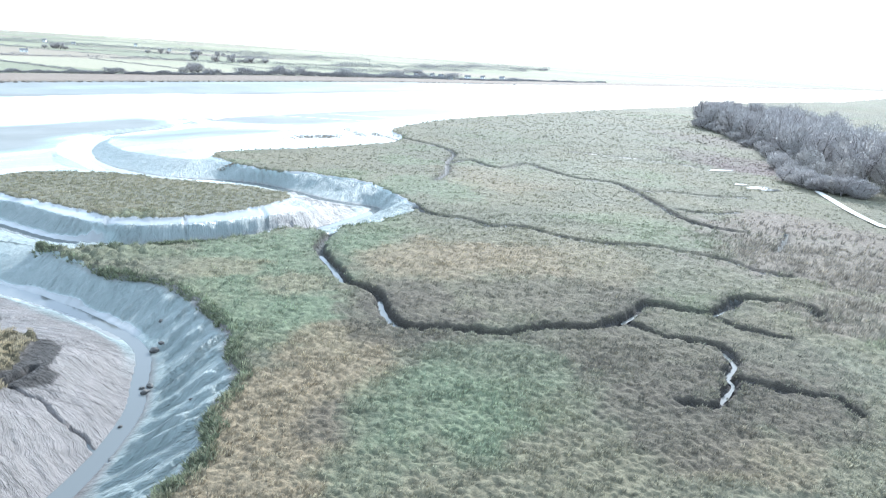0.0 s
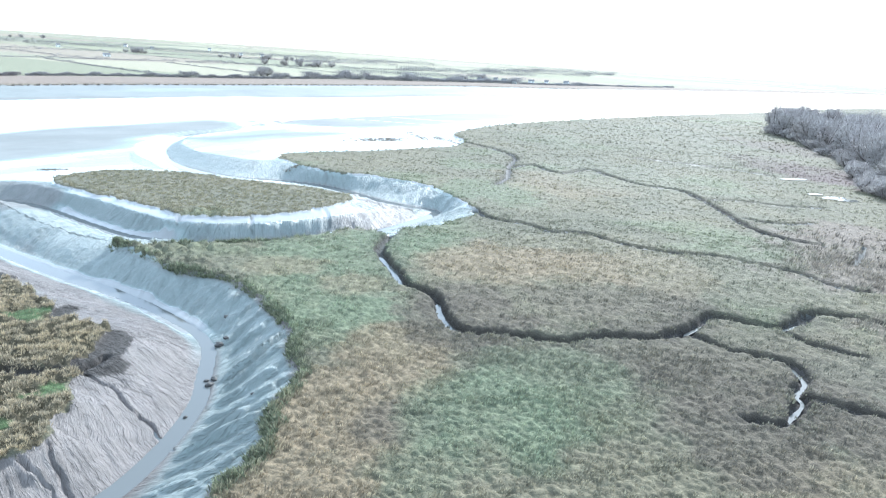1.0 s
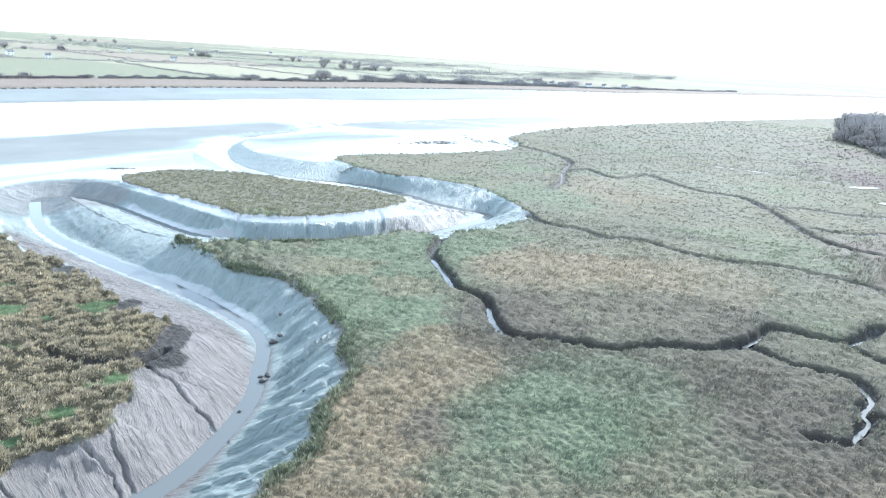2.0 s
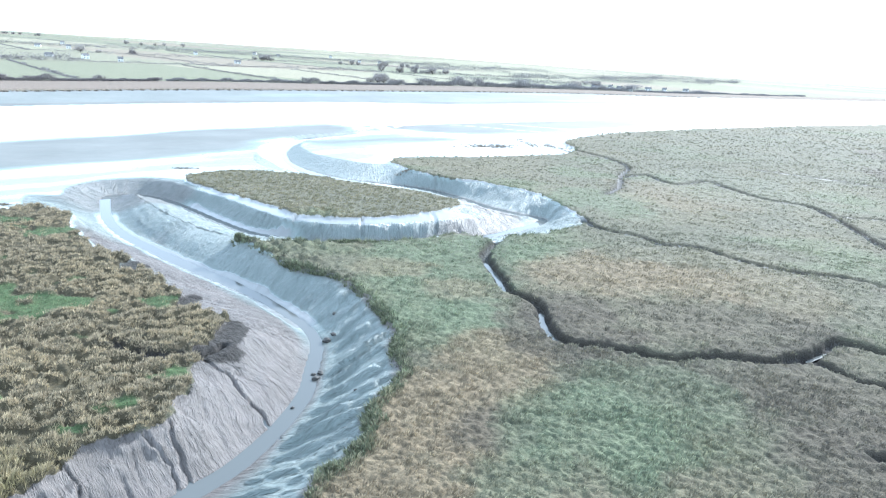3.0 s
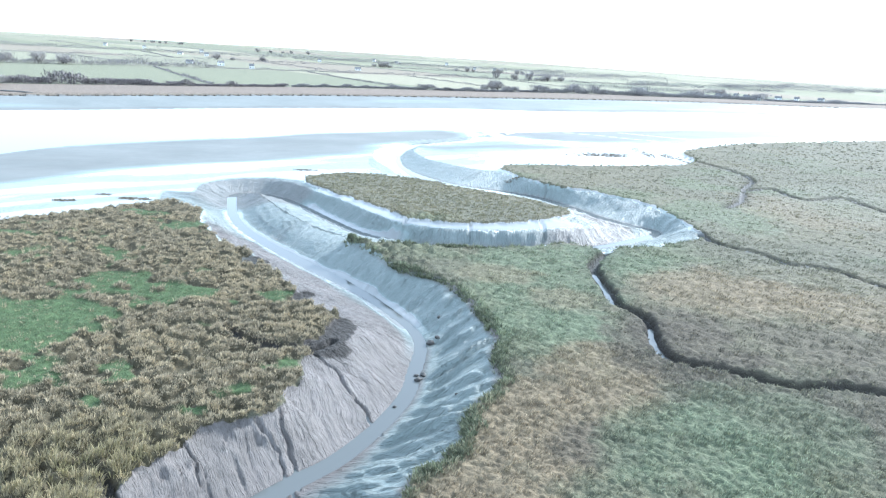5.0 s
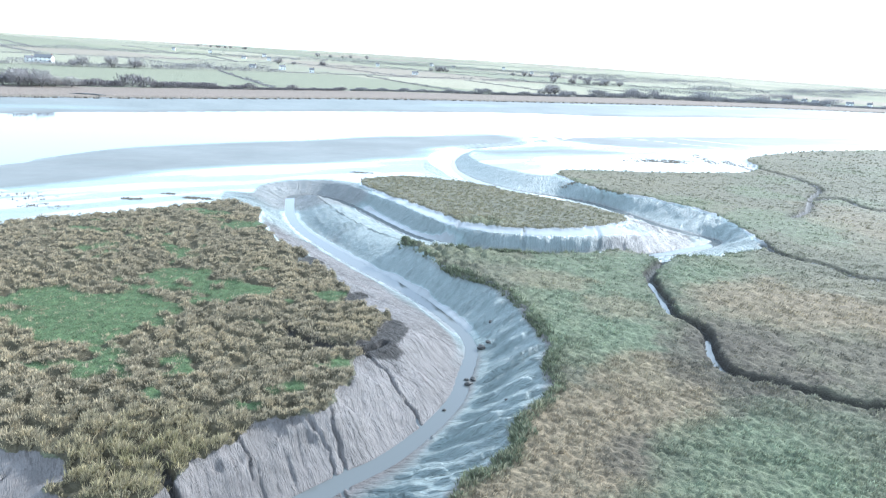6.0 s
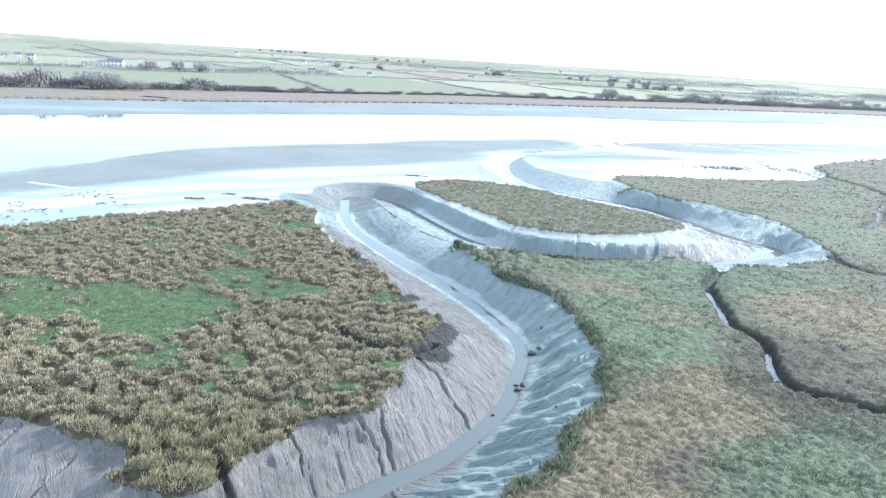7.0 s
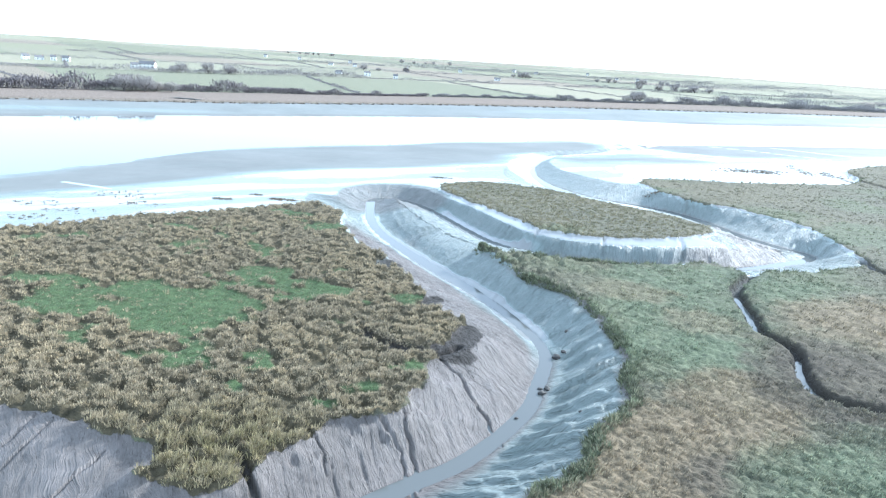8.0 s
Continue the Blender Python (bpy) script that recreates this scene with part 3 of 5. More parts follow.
def ground_material():
    m, nt, bsdf = material("marsh_ground")
    pos = nt.nodes.new("ShaderNodeNewGeometry").outputs["Position"]

    def attribute(name):
        n = nt.nodes.new("ShaderNodeAttribute")
        n.attribute_name = name
        return n
    cover, tint, flow = attribute("cover"), attribute("tint"), attribute("flow")
    parts = nt.nodes.new("ShaderNodeSeparateColor")
    nt.links.new(cover.outputs["Color"], parts.inputs[0])
    grass, wet, dark = parts.outputs[0], parts.outputs[1], parts.outputs[2]
    # turf: tint broken up by tuft-sized and blade-sized grain
    tuft = grain(nt, 1.1, 6, pos, 0.7)
    blade = grain(nt, 9.0, 3, pos)
    turf = mixed(nt, ranged(nt, tuft, 0.32, 0.68, 0, 1), mixed(nt, 1.0, tint.outputs["Color"], (0.45, 0.45, 0.45), "MULTIPLY"), mixed(nt, 1.0, tint.outputs["Color"], (1.22, 1.2, 1.15), "MULTIPLY"))
    turf = mixed(nt, ranged(nt, blade, 0.35, 0.7, 0, 0.6), turf, mixed(nt, 1.0, turf, (1.6, 1.52, 1.35), "MULTIPLY"))
    # mud: streaks that run down the banks, blotches, wet gloss, painted sky sheen
    streak = grain(nt, 2.4, 4, flow.outputs["Vector"], 0.6)
    blotch = grain(nt, 0.35, 5, pos)
    mud = mixed(nt, ranged(nt, blotch, 0.35, 0.65, 0, 1), (0.132, 0.115, 0.105), (0.188, 0.164, 0.152))
    # rill lines darkened for both the wet silt and the shade in them
    mud = mixed(nt, ranged(nt, maths(nt, "ABSOLUTE", maths(nt, "SUBTRACT", streak, 0.5)), 0.0, 0.05, 0.4, 0.0), mud, (0.085, 0.08, 0.075))
    mud = mixed(nt, ranged(nt, cover.outputs["Alpha"], 0, 1, 0.8, 0), mud, mixed(nt, ranged(nt, grain(nt, 0.04, 4, pos), 0.35, 0.65, 0, 1), (0.135, 0.136, 0.126), (0.185, 0.184, 0.171)))
    # pale teal at middling wetness: reflected sky put into the base colour
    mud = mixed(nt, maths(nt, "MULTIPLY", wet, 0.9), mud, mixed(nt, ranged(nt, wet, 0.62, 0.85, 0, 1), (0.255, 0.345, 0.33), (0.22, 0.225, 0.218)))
    edge = ranged(nt, maths(nt, "ADD", grass, maths(nt, "MULTIPLY", maths(nt, "SUBTRACT", grain(nt, 2.5, 4, pos), 0.5), 0.8)), 0.42, 0.58, 0, 1)
    col = mixed(nt, edge, mud, turf)
    # near-black for the stains and for the painted gully shade
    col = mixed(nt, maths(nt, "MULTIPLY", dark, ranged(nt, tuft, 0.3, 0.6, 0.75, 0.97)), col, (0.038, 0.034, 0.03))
    nt.links.new(col, bsdf.inputs["Base Color"])
    gloss = ranged(nt, grain(nt, 0.5, 4, pos), 0.3, 0.7, 0.48, 0.66)
    rough = nt.nodes.new("ShaderNodeMix")
    nt.links.new(ranged(nt, wet, 0.5, 0.95, 0, 1), rough.inputs[0])
    dull = nt.nodes.new("ShaderNodeMix")
    nt.links.new(cover.outputs["Alpha"], dull.inputs[0])
    dull.inputs[2].default_value = 0.7
    nt.links.new(gloss, dull.inputs[3])
    nt.links.new(dull.outputs[0], rough.inputs[2])
    rough.inputs[3].default_value = 0.10
    rough2 = nt.nodes.new("ShaderNodeMix")
    nt.links.new(maths(nt, "MAXIMUM", edge, dark), rough2.inputs[0])
    nt.links.new(rough.outputs[0], rough2.inputs[2])
    rough2.inputs[3].default_value = 0.95
    nt.links.new(rough2.outputs[0], bsdf.inputs["Roughness"])
    moist = cover.outputs["Alpha"]  # 0 on the drier rippled flats
    nt.links.new(maths(nt, "MULTIPLY", ranged(nt, wet, 0, 1, 0.42, 0.6), maths(nt, "MULTIPLY", ranged(nt, moist, 0, 1, 0.35, 1), ranged(nt, edge, 0, 1, 1, 0.4))), bsdf.inputs["Specular IOR Level"])
    # relief
    crest = maths(nt, "SUBTRACT", 1.0, maths(nt, "ABSOLUTE", maths(nt, "SUBTRACT", maths(nt, "MULTIPLY", streak, 4.0), 2.0)))
    keep = maths(nt, "MULTIPLY", maths(nt, "MULTIPLY", ranged(nt, wet, 0.6, 0.85, 1, 0), maths(nt, "SUBTRACT", 1.0, edge)), cover.outputs["Alpha"])
    wide = nt.nodes.new("ShaderNodeVectorMath")
    wide.operation = "MULTIPLY"
    wide.inputs[1].default_value = (0.42, 0.5, 1)
    nt.links.new(flow.outputs["Vector"], wide.inputs[0])
    shelf = grain(nt, 1.0, 3, wide.outputs[0], 0.55)
    ridge = maths(nt, "SUBTRACT", 1.0, maths(nt, "ABSOLUTE", maths(nt, "SUBTRACT", maths(nt, "MULTIPLY", shelf, 4.0), 2.0)))
    b0 = node(nt, "ShaderNodeBump", Strength=1.0, Distance=0.2)
    nt.links.new(ridge, b0.inputs["Height"])
    nt.links.new(keep, b0.inputs["Strength"])
    b1 = node(nt, "ShaderNodeBump", Strength=1.0, Distance=0.13)
    nt.links.new(crest, b1.inputs["Height"])
    nt.links.new(keep, b1.inputs["Strength"])
    nt.links.new(b0.outputs[0], b1.inputs["Normal"])
    b2 = node(nt, "ShaderNodeBump", Strength=0.8, Distance=0.25)
    nt.links.new(maths(nt, "MULTIPLY", maths(nt, "ADD", tuft, maths(nt, "MULTIPLY", blade, 0.4)), edge), b2.inputs["Height"])
    nt.links.new(b1.outputs[0], b2.inputs["Normal"])
    nt.links.new(b2.outputs[0], bsdf.inputs["Normal"])
    return m


def blade_material(name, translucent=0.25, soft=0.0, spread=0.4):
    """Blades, twigs and leaves: the colour comes from each tuft's tint, varied from blade to blade."""
    m, nt, bsdf = material(name)
    tint = nt.nodes.new("ShaderNodeAttribute")
    tint.attribute_name = "tint"
    rnd = nt.nodes.new("ShaderNodeNewGeometry").outputs["Random Per Island"]
    col = mixed(nt, 1.0, tint.outputs["Color"], mixed(nt, rnd, [1 - spread] * 3, (1 + spread, 1 + 0.9 * spread, 1 + 0.65 * spread)), "MULTIPLY")
    nt.links.new(col, bsdf.inputs["Base Color"])
    bsdf.inputs["Roughness"].default_value, bsdf.inputs["Specular IOR Level"].default_value = 0.8, 0.4
    if soft:  # a clump of thin blades takes light like a cushion, not like a fence
        geo = nt.nodes.new("ShaderNodeNewGeometry").outputs["Normal"]
        up = nt.nodes.new("ShaderNodeMix")
        up.data_type = "VECTOR"
        up.inputs[0].default_value = soft
        up.inputs[5].default_value = (0, 0, 1)
        nt.links.new(geo, up.inputs[4])
        unit = nt.nodes.new("ShaderNodeVectorMath")
        unit.operation = "NORMALIZE"
        nt.links.new(up.outputs[1], unit.inputs[0])
        nt.links.new(unit.outputs[0], bsdf.inputs["Normal"])
    if translucent:
        leaf = nt.nodes.new("ShaderNodeBsdfTranslucent")
        nt.links.new(col, leaf.inputs["Color"])
        mix = nt.nodes.new("ShaderNodeMixShader")
        mix.inputs[0].default_value = translucent
        nt.links.new(bsdf.outputs[0], mix.inputs[1])
        nt.links.new(leaf.outputs[0], mix.inputs[2])
        nt.links.new(mix.outputs[0], nt.nodes["Material Output"].inputs["Surface"])
    return m


def water_material(name, rough, bump, colour=(0.10, 0.104, 0.10)):
    m, nt, bsdf = material(name)
    pos = nt.nodes.new("ShaderNodeNewGeometry").outputs["Position"]
    stretch = nt.nodes.new("ShaderNodeMapping")
    stretch.inputs["Rotation"].default_value = (0, 0, radians(-45))
    stretch.inputs["Scale"].default_value = (0.25, 1.2, 1)
    nt.links.new(pos, stretch.inputs["Vector"])
    n = grain(nt, 0.6, 4, stretch.outputs[0])
    slick = grain(nt, 0.012, 3, stretch.outputs[0])
    nt.links.new(ranged(nt, slick, 0.4, 0.65, rough, rough * 2.2), bsdf.inputs["Roughness"])
    bsdf.inputs["Base Color"].default_value = (*colour, 1)
    bsdf.inputs["IOR"].default_value = 1.333
    b = node(nt, "ShaderNodeBump", Strength=bump, Distance=0.05)
    nt.links.new(n, b.inputs["Height"])
    nt.links.new(b.outputs[0], bsdf.inputs["Normal"])
    return m


GROUND = ground_material()
BLADES = blade_material("grass_blades", 0.12, 0.45, 0.5)
TWIGS = blade_material("winter_twigs", 0.0, 0.65, 0.2)
BARK = plain("bark", (0.16, 0.14, 0.125), 0.9, 0.35, 3)
WATER = water_material("river_water", 0.025, 0.05)
PUDDLE = water_material("pool_water", 0.04, 0.02)
CLOD = plain("wet_clod", (0.05, 0.047, 0.043), 0.75, 0.4, 4)
TRACK_STONE = plain("track_stone", (0.5, 0.48, 0.44), 0.9, 0.2, 1.5)
RENDERED_WALL = plain("rendered_wall", (0.78, 0.77, 0.74), 0.8, 0.08, 0.8, each=0.15)
BRICK_WALL = plain("brick_wall", (0.36, 0.25, 0.20), 0.85, 0.2, 3)
SLATE = plain("slate", (0.16, 0.155, 0.155), 0.95, 0.25, 1.0)
PANE = plain("window_pane", (0.05, 0.06, 0.07), 0.12, 0.2, 1.0)
PAINT = plain("door_paint", (0.22, 0.28, 0.25), 0.5, 0.15, 2)


# ---- mesh helpers ----
def sheet(name, verts, faces, mat, colours=None, parent=None, flat=False):
    """A mesh from arrays of vertices and equal-sided faces."""
    verts, faces = np.asarray(verts, np.float32), np.asarray(faces, np.int32)
    me = bpy.data.meshes.new(name)
    me.vertices.add(len(verts))
    me.vertices.foreach_set("co", verts.ravel())
    n = faces.shape[1]
    me.loops.add(faces.size)
    me.loops.foreach_set("vertex_index", faces.ravel())
    me.polygons.add(len(faces))
    me.polygons.foreach_set("loop_start", np.arange(0, faces.size, n, dtype=np.int32))
    me.polygons.foreach_set("use_smooth", np.full(len(faces), not flat))
    me.materials.append(mat)
    for key, values in (colours or {}).items():
        kind = "FLOAT_COLOR" if values.shape[1] == 4 else "FLOAT_VECTOR"
        at = me.attributes.new(key, kind, "POINT")
        at.data.foreach_set("color" if kind == "FLOAT_COLOR" else "vector", values.astype(np.float32).ravel())
    me.update()
    ob = new(name, me)
    ob.parent = parent
    return ob


def part(name, bm, mat, parent=None, label=""):
    me = bpy.data.meshes.new(name)
    bm.to_mesh(me)
    bm.free()
    me.materials.append(mat)
    ob = new(name, me)
    ob.parent = parent
    return tagged(ob, label)


def rgba(col, alpha=1.0):
    return np.concatenate([col, np.full((*col.shape[:-1], 1), alpha)], -1)


# ---- the ground: one sheet, finest where the marsh lies near ----
angles = np.radians(np.concatenate([np.arange(-64, 64, 0.17), np.arange(64, 296, 2.5)]))
radii = np.concatenate([[0.0], np.linspace(2, 26, 10), 1 / np.linspace(1 / 27, 1 / 120, 430), 1 / np.linspace(1 / 121, 1 / 300, 130),
                        np.geomspace(303, 800, 110), np.geomspace(815, 4900, 46)])
rr, aa = np.meshgrid(radii, angles, indexing="ij")
gx, gy = (rr * np.sin(aa)).ravel(), (rr * np.cos(aa)).ravel() - np.clip(3 - rr.ravel() * 0.12, 0, 3)
land = terrain(gx, gy)
rows_n, cols_n = len(radii), len(angles)
i, j = np.meshgrid(np.arange(rows_n - 1), np.arange(cols_n), indexing="ij")
k = (j + 1) % cols_n
quads = np.stack([i * cols_n + j, i * cols_n + k, (i + 1) * cols_n + k, (i + 1) * cols_n + j], -1).reshape(-1, 4)[:, ::-1]
tint = marsh_colour(gx, gy)
on_left = inside(gx, gy, MARSHES[0])
lawn = (on_left * (1 - tussocks(gx, gy)))[:, None]
tint = np.where(on_left[:, None], np.array((0.075, 0.066, 0.045)), tint)
tint = tint * (1 - lawn) + np.array((0.07, 0.105, 0.05)) * lawn
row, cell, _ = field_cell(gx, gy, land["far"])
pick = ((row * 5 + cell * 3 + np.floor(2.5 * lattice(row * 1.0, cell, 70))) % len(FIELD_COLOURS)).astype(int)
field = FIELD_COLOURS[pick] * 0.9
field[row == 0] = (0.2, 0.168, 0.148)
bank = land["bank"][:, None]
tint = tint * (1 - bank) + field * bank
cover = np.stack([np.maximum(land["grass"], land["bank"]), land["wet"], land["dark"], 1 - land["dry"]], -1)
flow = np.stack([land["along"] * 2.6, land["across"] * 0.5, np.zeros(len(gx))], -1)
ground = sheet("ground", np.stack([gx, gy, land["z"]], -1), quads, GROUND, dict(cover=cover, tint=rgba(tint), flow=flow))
tagged(ground, "tidal mud creeks, rilled banks, flats and rough grazing marsh", "ground", kind="structure")

# ---- water ----
def level_water(name, mat, label, x0, y0, x1, y1, z, n=2):
    xs, ys = np.meshgrid(np.linspace(x0, x1, n), np.linspace(y0, y1, n))
    idx = np.arange(n * n).reshape(n, n)
    f = np.stack([idx[:-1, :-1], idx[:-1, 1:], idx[1:, 1:], idx[1:, :-1]], -1).reshape(-1, 4)
    return tagged(sheet(name, np.stack([xs.ravel(), ys.ravel(), np.full(n * n, z)], -1), f, mat), label, "water", kind="structure")


level_water("water", WATER, "calm pale river and shallow creek water at low tide", -5000, -1500, 5000, 5000, WATER_LEVEL)


def height_at(x, y):
    return float(terrain(np.array([float(x)]), np.array([float(y)]))["z"][0])

# ---- grass: tufts of bent blades, scattered over the marshes ----
rng = np.random.default_rng(11)


def tufts(name, label, x, y, z, tall, wide, colour, blades, width, lean=(0.35, 0.1), bent=True, upright=0.6):
    """Tufts at the given places, joined into one mesh; arrays give each tuft's height, spread and colour."""
    n = len(x)
    at = np.repeat(np.arange(n), blades)
    m = len(at)
    turn = rng.uniform(0, 2 * np.pi, m)
    out = np.sqrt(rng.uniform(0, 1, m))
    h = tall[at] * rng.uniform(0.55, 1.1, m) * (1.08 - 0.45 * out)
    fx, fy = np.cos(turn), np.sin(turn)
    bx, by = x[at] + fx * out * wide[at] * 0.7, y[at] + fy * out * wide[at] * 0.7
    swing = rng.uniform(0.15, 0.7, m) * (1 - upright) * 2
    tx = fx * swing * h * (0.3 + out) + lean[0] * h * rng.uniform(0.5, 1.5, m)
    ty = fy * swing * h * (0.3 + out) + lean[1] * h * rng.uniform(0.5, 1.5, m)
    face = rng.uniform(0, 2 * np.pi, m)
    w = width * rng.uniform(0.6, 1.4, m)
    wx, wy = np.cos(face) * w / 2, np.sin(face) * w / 2
    base = z[at] - 0.06
    col = colour[at] * rng.uniform(0.85, 1.15, (m, 1))
    if bent:
        v = np.stack([np.stack([bx - wx, by - wy, base], -1), np.stack([bx + wx, by + wy, base], -1),
                      np.stack([bx - wx * 0.8 + tx * 0.35, by - wy * 0.8 + ty * 0.35, base + h * 0.62], -1),
                      np.stack([bx + wx * 0.8 + tx * 0.35, by + wy * 0.8 + ty * 0.35, base + h * 0.62], -1),
                      np.stack([bx + tx, by + ty, base + h], -1)], 1).reshape(-1, 3)
        o = np.arange(m)[:, None, None] * 5
        f = (np.array([[0, 1, 3], [0, 3, 2], [2, 3, 4]])[None] + o).reshape(-1, 3)
        per = 5
    else:
        v = np.stack([np.stack([bx - wx, by - wy, base], -1), np.stack([bx + wx, by + wy, base], -1),
                      np.stack([bx + tx, by + ty, base + h], -1)], 1).reshape(-1, 3)
        f = np.arange(m * 3).reshape(-1, 3)
        per = 3
    ob = sheet(name, v, f, BLADES, dict(tint=rgba(np.repeat(col, per, axis=0))), flat=True)
    return tagged(ob, label, "grass", kind="stuff")


def scatter(r0, r1, density, a0=-62, a1=62):
    area = 0.5 * (r1 * r1 - r0 * r0) * radians(a1 - a0)
    n = int(area * density)
    r, a = np.sqrt(rng.uniform(r0 * r0, r1 * r1, n)), np.radians(rng.uniform(a0, a1, n))
    return r * np.sin(a), r * np.cos(a)


STRAW = np.array((0.37, 0.305, 0.20))


def left_grass():
    x, y = scatter(27, 128, 17.0, -64, 2)
    m = inside(x, y, MARSHES[0])
    x, y = x[m], y[m]
    g = terrain(x, y)
    thick = tussocks(x, y)
    clump = layers(x * 0.35, y * 0.35, 81)
    south = np.exp(-((x + 23) / 8) ** 2 - ((y - 33) / 6) ** 2)
    crown = cushions(x, y)
    heap = step(-0.35, 0.3, crown)
    far = step(50, 90, np.hypot(x, y))
    keep = (g["grass"] > 0.5) & (g["stain"] < 0.4) & (rng.uniform(0, 1, len(x)) < thick * (0.06 + 0.94 * heap) * (1 - 0.45 * far) + 0.03)
    x, y, z, clump, south, crown = x[keep], y[keep], g["z"][keep], clump[keep], south[keep], np.clip(crown[keep], 0, 1)
    tall = (0.24 + 0.22 * crown + 0.16 * np.clip(clump, 0, 1) + 0.32 * south) * rng.uniform(0.7, 1.25, len(x))
    wide = rng.uniform(0.2, 0.42, len(x))
    k = step(-0.35, 0.45, layers(x * 0.12, y * 0.12, 82) + 0.5 * lattice(np.floor(x / 1.5), np.floor(y / 1.5), 83) + rng.normal(0, 0.2, len(x)))[:, None]
    col = STRAW * k + np.array((0.31, 0.26, 0.18)) * (1 - k)
    yellow = (np.clip(south * 1.1, 0, 1) * rng.uniform(0.3, 1, len(x)))[:, None]
    col = col * (1 - yellow) + np.array((0.21, 0.185, 0.09)) * yellow
    tufts("left_marsh_grass", "straw-coloured tussocks of winter grass on the green marsh", x, y, z, tall, wide, col, 13, 0.045, (0.15, 0.05), upright=0.4)


def stain_stubble():
    """Rotted dark stubble where the marsh edge slumps into the creek."""
    x, y = scatter(45, 85, 9.0, -32, -6)
    g = terrain(x, y)
    m = (g["stain"] > 0.45) & (rng.uniform(0, 1, len(x)) < 0.75)
    x, y, z = x[m], y[m], g["z"][m]
    col = np.array((0.012, 0.01, 0.011)) * rng.uniform(0.6, 1.6, (len(x), 1))
    tufts("dark_stubble", "rotted blackish stubble on the slumping marsh edge", x, y, z, rng.uniform(0.08, 0.2, len(x)), rng.uniform(0.15, 0.35, len(x)), col, 10, 0.06, (0.1, 0), False, 0.5)


def island_grass():
    x, y = scatter(95, 150, 2.0, -22, 12)
    m = inside(x, y, MARSHES[1])
    x, y = x[m], y[m]
    g = terrain(x, y)
    keep = g["grass"] > 0.5
    x, y, z = x[keep], y[keep], g["z"][keep]
    k = rng.uniform(0, 1, (len(x), 1)) ** 0.8
    col = np.array((0.27, 0.235, 0.15)) * k + np.array((0.14, 0.14, 0.085)) * (1 - k)
    tufts("island_grass", "olive and straw grass covering the islet between the creeks", x, y, z, rng.uniform(0.2, 0.5, len(x)), rng.uniform(0.3, 0.7, len(x)), col, 12, 0.13, (0.25, 0.05), bent=False)


def main_grass(name, r0, r1, density, blades, width, grow, bent):
    x, y = scatter(r0, r1, density, -30, 62)
    m = inside(x, y, MARSHES[2])
    x, y = x[m], y[m]
    g = terrain(x, y)
    streak = layers(x * 0.30, y * 0.55, 91)
    heap = hummock(x + 0.3 * ripple(x, y, 65), y + 0.3 * ripple(x, y, 66), 0.62, 67) if r1 < 80 else hummock(x, y * 1.2, 1.7 if r1 < 120 else 3.4, 68)
    keep = (g["grass"] > 0.4) & (rng.uniform(0, 1, len(x)) < (0.12 if r1 < 80 else 0.45) + 1.5 * heap) & (g["dark"] < 0.75) & (rng.uniform(0, 1, len(x)) < 0.35 + 0.9 * step(-0.3, 0.35, streak) + (g["depth"] < 1.4))
    x, y, z, streak, depth = x[keep], y[keep], g["z"][keep], streak[keep], g["depth"][keep]
    col = marsh_colour(x, y)
    tan = np.clip((col[:, 0] - col[:, 1]) / 0.1, 0, 1)
    reed = np.zeros(len(x))
    for px, py, rx, ry, c, w in PATCHES:
        if c == ROSE:
            reed = np.maximum(reed, step(1.3, 0.5, ((x - px) / rx) ** 2 + ((y - py) / ry) ** 2))
    rim = step(1.6, 0.4, depth)
    sedge = g["dark"][keep][:, None]  # shade along the gullies, darkened into the tuft colour
    tall = (0.24 + 0.3 * rim + 0.22 * np.clip(streak, 0, 1) + 0.28 * tan + 0.5 * reed * (np.hypot(x, y) < 130)) * rng.uniform(0.7, 1.3, len(x)) * grow
    dull = rng.uniform(0, 1, (len(x), 1))
    col = col * (1 - 0.9 * sedge) + 0.9 * sedge * np.array((0.085, 0.09, 0.062))
    col = col * (1 - 0.5 * rim[:, None]) + 0.5 * rim[:, None] * np.array((0.07, 0.09, 0.05))
    col = col * (0.95 + 1.25 * dull) + 0.045 * (rng.uniform(0, 1, (len(x), 1)) > 0.6) * np.array((1.0, 0.8, 0.45))
    tufts(name, "wind-combed olive, green and straw salt-marsh grass", x, y, z, tall, rng.uniform(0.22, 0.5, len(x)) * grow, col, blades, width, (0.3, -0.03), bent)


def lawn_grass():
    x, y = scatter(30, 110, 20, -62, 0)
    m = inside(x, y, MARSHES[0])
    x, y = x[m], y[m]
    thin = tussocks(x, y)
    keep = thin < 0.5
    x, y = x[keep], y[keep]
    g = terrain(x, y)
    keep = (g["grass"] > 0.5) & (g["stain"] < 0.3)
    x, y, z = x[keep], y[keep], g["z"][keep]
    k = rng.uniform(0, 1, (len(x), 1))
    col = np.array((0.10, 0.145, 0.08)) * k + np.array((0.185, 0.2, 0.115)) * (1 - k)
    tufts("lawn_grass", "short green salt-marsh turf between the tussocks", x, y, z, rng.uniform(0.12, 0.3, len(x)), rng.uniform(0.12, 0.3, len(x)), col, 6, 0.06, (0.15, 0), False, 0.4)


left_grass()
stain_stubble()
lawn_grass()
island_grass()
main_grass("marsh_grass", 27, 62, 11.0, 10, 0.06, 0.95, True)
main_grass("middle_marsh_grass", 62, 115, 3.6, 8, 0.11, 1.1, False)
main_grass("outer_marsh_grass", 115, 235, 1.0, 6, 0.2, 1.15, False)
